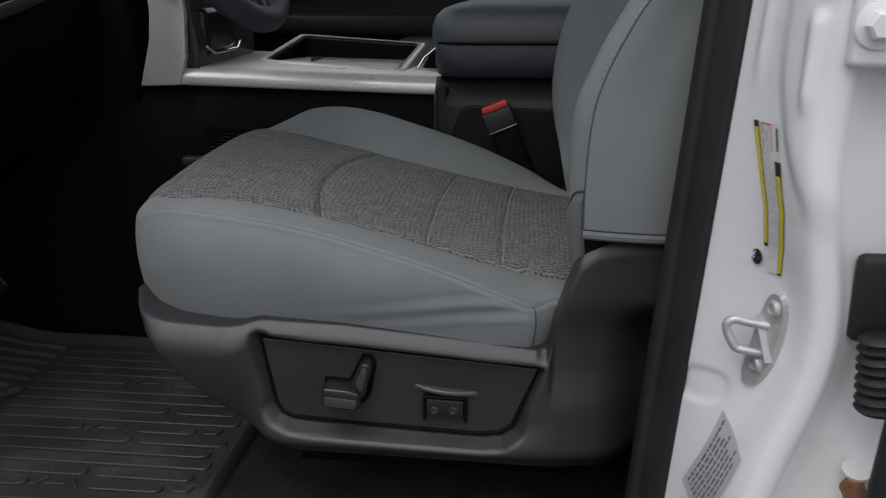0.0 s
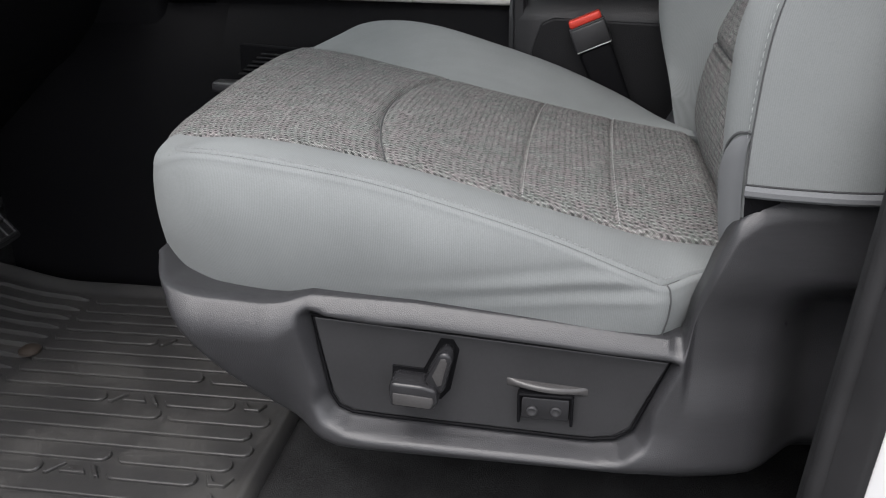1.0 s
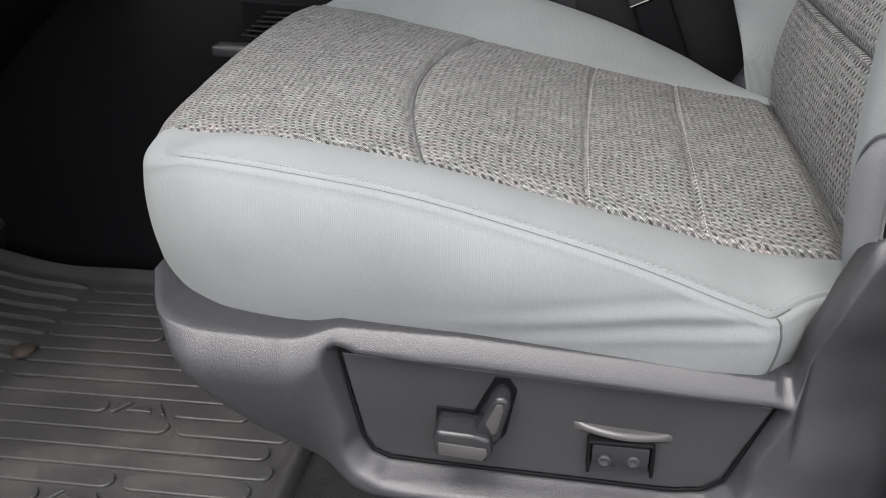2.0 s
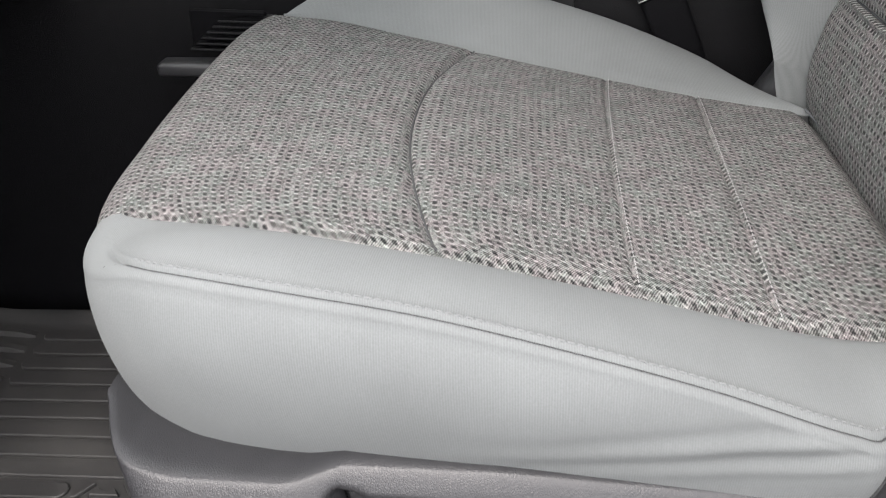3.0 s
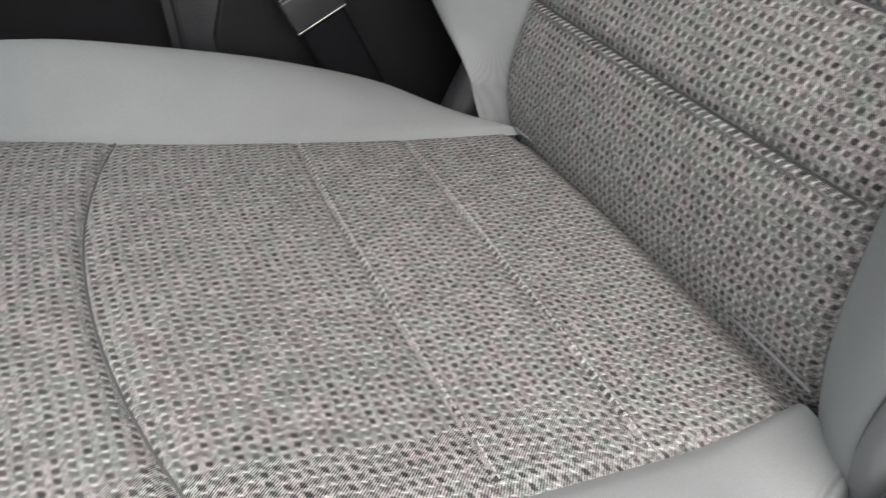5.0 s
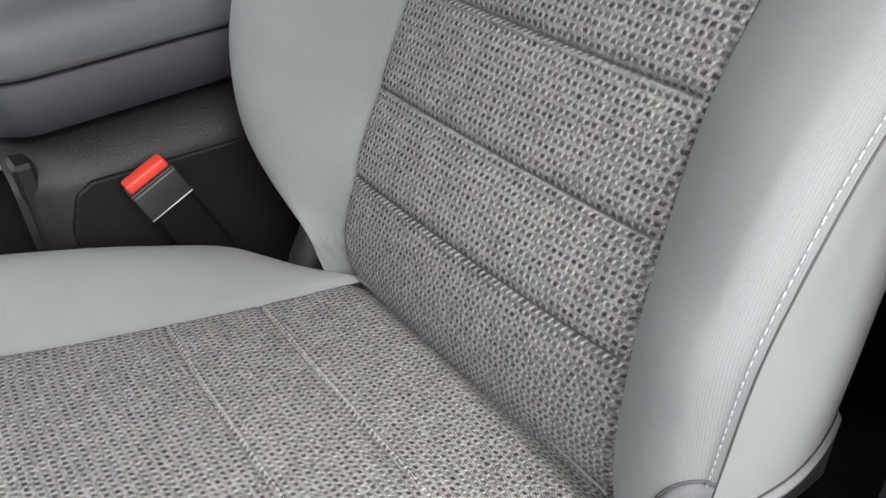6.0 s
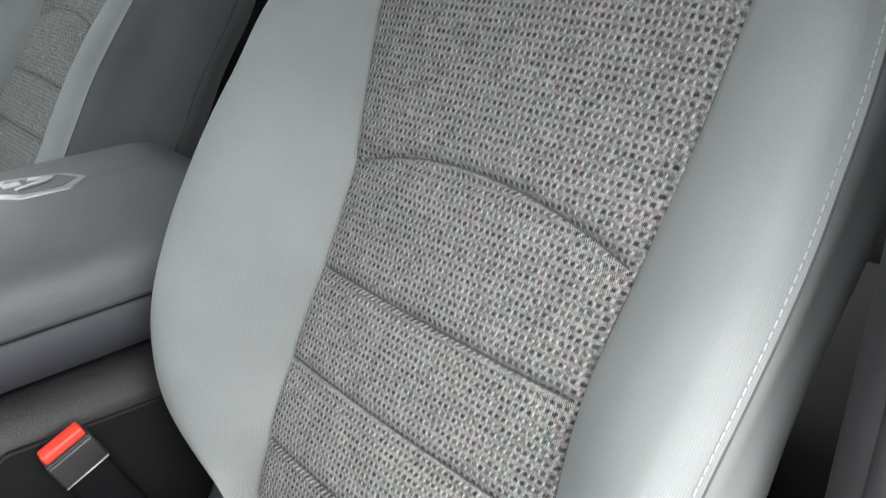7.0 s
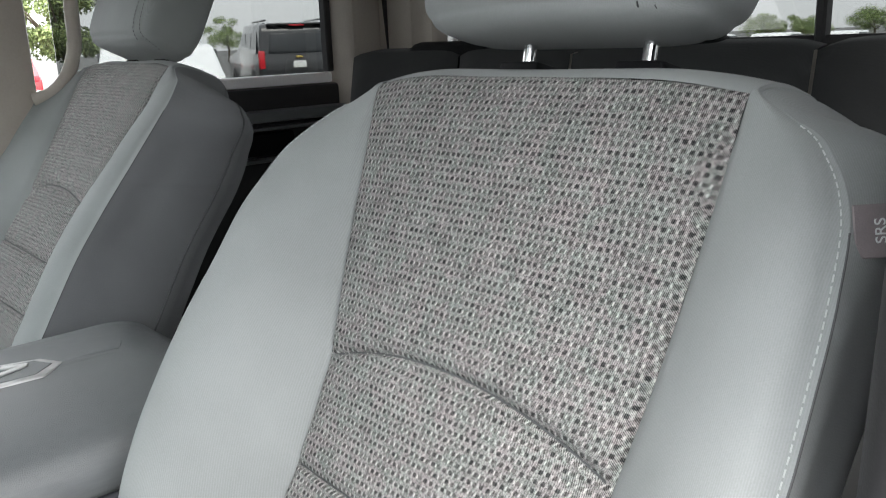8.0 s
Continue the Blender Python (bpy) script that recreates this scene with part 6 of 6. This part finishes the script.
# the open door beside the driver's seat, which shades the footwell
def driver_door():
    door = root("driver_door", (-0.78, -0.24, 0.3), "open front door with black inner trim", "car door", kind="structure")
    swing = Matrix.Translation((-0.78, -0.24, 0.0)) @ Matrix.Rotation(radians(-73), 4, "Z")
    for name, size, place, material in (("door_panel", (1.05, 0.07, 1.02), (0.53, 0.0, 0.34), DOOR_SKIN), ("door_skin", (1.05, 0.03, 1.06), (0.53, -0.055, 0.34), WHITE), ("armrest", (0.50, 0.07, 0.05), (0.55, 0.065, 0.52), DOOR_SKIN)):
        bm = rounded_box(size, place, 0.012, 2)
        bm.transform(swing)
        part(name, bm, material, door, "", True)
    frame_bars = joined(rounded_box((0.05, 0.05, 0.52), (1.02, -0.02, 1.10), 0.01, 1), rounded_box((0.75, 0.05, 0.05), (0.66, -0.02, 1.36), 0.01, 1))
    frame_bars.transform(swing)
    part("window_frame", frame_bars, RUBBER, door)


driver_door()


def pedal():
    ob = root("brake_pedal", (-0.50, 0.20, 0.10), "grey rubber brake pedal with raised ribs", "pedal")
    lean = Matrix.Rotation(radians(-38), 4, "Y")

    def place(bm):
        bm.transform(Matrix.Translation((-0.445, 0.235, 0.185)) @ lean)
        return bm

    pad = part("pad", place(rounded_box((0.016, 0.105, 0.066), (0, 0, 0), 0.006, 3)), RUBBER, ob, "worn rubber pad", True)
    for k in range(6):
        part("pad_rib", place(rounded_box((0.005, 0.006, 0.056), (0.0095, -0.042 + 0.0168 * k, 0), 0.0015, 1)), RUBBER, pad)
    for z in (-0.026, 0.0, 0.026):
        part("pad_rib", place(rounded_box((0.005, 0.092, 0.005), (0.0095, 0, z), 0.0015, 1)), RUBBER, pad)
    part("arm", tube([(-0.453, 0.235, 0.19), (-0.55, 0.235, 0.27), (-0.62, 0.235, 0.42)], 0.011, 10), DARK, ob, "black steel arm", True)


pedal()


# ---------------------------------------------------------------- outside
ground = slab("ground", (-400, -400, GROUND - 0.3), (400, 400, GROUND), ASPHALT, "grey asphalt car park", "ground")
PAINT_BLACK = car_paint("black_car_paint", (0.012, 0.013, 0.015), 0.2)
PAINT_RED = car_paint("red_car_paint", (0.45, 0.02, 0.025), 0.25)
PAINT_WHITE = car_paint("white_far_paint", (0.75, 0.75, 0.75), 0.3)
TINTED = plain("dark_tinted_glass", (0.02, 0.023, 0.026), 0.06, vary=0.2)
LAMP = plain("red_lamp_lens", (0.55, 0.02, 0.03), 0.15, vary=0.1)
GOLD = plain("gold_badge", (0.6, 0.45, 0.12), 0.3, 0.8)
LEAF = leafy("leaf_green", (0.18, 0.235, 0.085))
BARK = plain("bark", (0.10, 0.08, 0.06), 0.9, vary=0.3, scale=30)


def big_wagon(place, turn, paint, label):
    """A tall estate seen from behind; its rear faces -x of its own frame."""
    car = root("parked_wagon", (0, 0, 0), label, "car", "parked cars")

    def add(name, bm, material, tag="", shade=True, parent=car):
        return part(name, bm, material, parent, tag, shade)

    side = [(0.0, 0.45), (0.02, 0.95), (0.06, 1.10), (0.14, 1.70), (0.26, 1.84), (0.6, 1.88), (2.6, 1.86), (3.5, 1.25), (4.9, 1.12), (5.1, 0.95), (5.1, 0.40)]
    body = prism(side, -0.97, 0.97, "y", 0.06, 3)
    for v in body.verts:
        if v.co.z > 1.05:
            v.co.y *= 1 - 0.16 * (v.co.z - 1.05)
    add("body", body, paint)
    add("rear_window", prism([(-0.72, 1.16), (0.72, 1.16), (0.63, 1.62), (-0.63, 1.62)], 0.02, 0.10, "x", 0.01), TINTED, "dark tinted rear glass")
    window = car.children[-1]
    for v in window.data.vertices:
        v.co.x += (v.co.z - 1.16) * 0.14 + 0.02
    for s in (-1, 1):
        for a, b in ((0.45, 1.15), (1.25, 2.05), (2.12, 2.75)):
            pane = prism([(a, 1.16), (b + 0.1, 1.16), (b, 1.66), (a + 0.08, 1.66)], 0.90, 0.935, "y")
            for v in pane.verts:
                v.co.y = s * (0.97 * (1 - 0.16 * (v.co.z - 1.05)) + (0.006 if v.co.y > 0.91 else -0.02))
            add("side_window", pane, TINTED)
        add("tail_lamp", rounded_box((0.10, 0.15, 0.42), (0.05, s * 0.89, 1.02), 0.03, 2), LAMP, "red tail lamp")
        add("roof_rail", rounded_box((1.8, 0.05, 0.04), (1.3, s * 0.68, 1.93), 0.015, 2), GLOSSY)
        for x in (0.95, 4.05):
            wheel = add("wheel", lathe([(0.38, -0.12), (0.40, -0.10), (0.40, 0.10), (0.38, 0.12), (0.24, 0.12), (0.22, 0.06)], (x, s * 0.86, 0.40), (0, s, 0), 26), RUBBER, "black tyre")
            part("rim", lathe([(0.235, 0.0), (0.22, 0.05), (0.06, 0.02)], (x, s * 0.92, 0.40), (0, s, 0), 20), STEEL, wheel, "", True)
    add("spoiler", rounded_box((0.22, 1.40, 0.05), (0.22, 0, 1.83), 0.02, 2), paint)
    add("brake_lamp", rounded_box((0.03, 0.36, 0.035), (0.105, 0, 1.80), 0.01, 2), LAMP)
    add("badge", rounded_box((0.02, 0.16, 0.05), (0.0, 0, 1.07), 0.008, 2), GOLD, "gold badge shape")
    add("plate", rounded_box((0.02, 0.31, 0.15), (-0.005, 0, 0.90), 0.005, 1), LABEL_WHITE, "pale number plate")
    add("bumper", rounded_box((0.16, 1.90, 0.26), (0.0, 0, 0.56), 0.05, 3), paint)
    car.matrix_basis = pose(*place, 0, 0, turn)
    return car


def small_car(place, turn, paint, label, height=1.45):
    car = root("parked_car", (0, 0, 0), label, "car", "parked cars")
    side = [(0.0, 0.35), (0.0, 0.85), (0.15, 0.98), (0.75, height - 0.03), (1.2, height), (2.4, height - 0.02), (3.2, 0.98), (4.3, 0.86), (4.5, 0.65), (4.5, 0.30)]
    body = prism(side, -0.88, 0.88, "y", 0.06, 3)
    for v in body.verts:
        if v.co.z > 0.95:
            v.co.y *= 1 - 0.28 * (v.co.z - 0.95)
    part("body", body, paint, car, "", True)
    for s in (-1, 1):
        part("side_window", prism([(0.75, 1.0), (2.9, 1.0), (2.3, height - 0.09), (1.0, height - 0.09)], s * 0.80, s * 0.845, "y", 0.01), TINTED, car, "", True)
        part("tail_lamp", rounded_box((0.10, 0.28, 0.16), (0.05, s * 0.70, 0.84), 0.03, 2), LAMP, car, "red tail lamp", True)
        for x in (0.8, 3.6):
            wheel = part("wheel", lathe([(0.31, -0.10), (0.33, -0.08), (0.33, 0.08), (0.31, 0.10), (0.2, 0.10)], (x, s * 0.80, 0.33), (0, s, 0), 24), RUBBER, car, "black tyre", True)
            part("rim", lathe([(0.2, 0.0), (0.19, 0.04), (0.05, 0.02)], (x, s * 0.87, 0.33), (0, s, 0), 18), STEEL, wheel, "", True)
    part("rear_glass", prism([(0.22, 1.0), (0.24, 1.01), (0.74, height - 0.08), (0.72, height - 0.09)], -0.62, 0.62, "y"), TINTED, car)
    part("plate", rounded_box((0.02, 0.31, 0.15), (-0.008, 0, 0.72), 0.005, 1), LABEL_WHITE, car, "pale number plate")
    car.matrix_basis = pose(*place, 0, 0, turn)
    return car


def tree(place, height, spread, seed, trunk=True):
    rnd = random.Random(seed)
    ob = root("tree", place, "leafy green tree beyond the parked cars", "tree", "trees round the car park")
    px, py, pz = place
    pts = [(px, py, pz), (px + 0.1, py, pz + height * 0.25), (px, py + 0.1, pz + height * 0.5), (px + 0.05, py, pz + height * 0.75)]
    stem = [tube(pts, 0.1, 8, radii=[0.16, 0.12, 0.08, 0.03])]
    for k in range(7):
        a = rnd.uniform(0, 6.28)
        h = pz + height * rnd.uniform(0.25, 0.6)
        r = spread * rnd.uniform(0.5, 0.9)
        stem.append(tube([(px, py, h), (px + r * 0.5 * math.cos(a), py + r * 0.5 * math.sin(a), h + height * 0.12), (px + r * math.cos(a), py + r * math.sin(a), h + height * 0.3)], 0.04, 6, radii=[0.06, 0.04, 0.015]))
    part("trunk", joined(*stem), BARK, ob, "", True)
    verts, faces = [], []
    clumps = [(rnd.gauss(0, 0.45), rnd.gauss(0, 0.45), rnd.uniform(0.30, 1.0), rnd.uniform(0.18, 0.38)) for _ in range(26)]
    for _ in range(9000):
        cx, cy, cz, cr = rnd.choice(clumps)
        d = Vector((rnd.gauss(0, 1), rnd.gauss(0, 1), rnd.gauss(0, 0.8))).normalized() * cr * rnd.random() ** 0.4
        c = Vector((px + spread * (cx + d.x), py + spread * (cy + d.y), pz + height * (cz * 0.85 + 0.1) + spread * d.z * 0.8))
        u = Vector((rnd.gauss(0, 1), rnd.gauss(0, 1), rnd.gauss(0, 1))).normalized()
        w = u.cross(Vector((rnd.gauss(0, 1), rnd.gauss(0, 1), rnd.gauss(0, 1)))).normalized()
        s = rnd.uniform(0.035, 0.07) * (1.0 + 0.3 * spread / 2)
        k = len(verts)
        verts += [c - u * s, c + w * s * 0.5, c + u * s, c - w * s * 0.5]
        faces.append((k, k + 1, k + 2, k + 3))
    mesh_of("crown", verts, faces, LEAF, ob, "crown of small green leaves", shade=False)
    return ob


LOT = GROUND + 0.42
slab("raised_lot", (-20, 9.2, GROUND - 0.02), (33, 60, LOT), ASPHALT, "slightly raised part of the car park", "car park", bevel=0.05)
big_wagon((11.45, 16.8, LOT), 69, PAINT_BLACK, "black tall estate car with red tail lamps")
small_car((5.3, 10.9, LOT), 66, PAINT_WHITE, "white car with a red tail lamp", 1.42)
small_car((12.0, 24.0, LOT), 80, PAINT_WHITE, "white car parked further off", 1.6)
small_car((5.2, 18.5, LOT), 80, PAINT_RED, "red car parked under trees", 1.7)
for n in range(7):
    small_car((34.0 + 0.3 * (n % 2), 8.0 + 2.9 * n, GROUND), 5, PAINT_WHITE, "white car in a far parked row", 1.5)
for n, (x, y, h, s) in enumerate(((8.7, 24.5, 3.6, 1.3), (7.6, 26.0, 3.9, 1.5), (6.4, 23.0, 4.2, 1.5), (51.2, 92.8, 5.4, 2.8), (100.0, 49.0, 3.0, 3.0), (100.0, 44.0, 2.6, 2.6), (103.0, 37.5, 3.2, 3.2), (98.0, 31.0, 2.8, 2.6))):
    tree((x, y, LOT if y > 9.3 and x < 33 else GROUND), h, s, 11 + n)
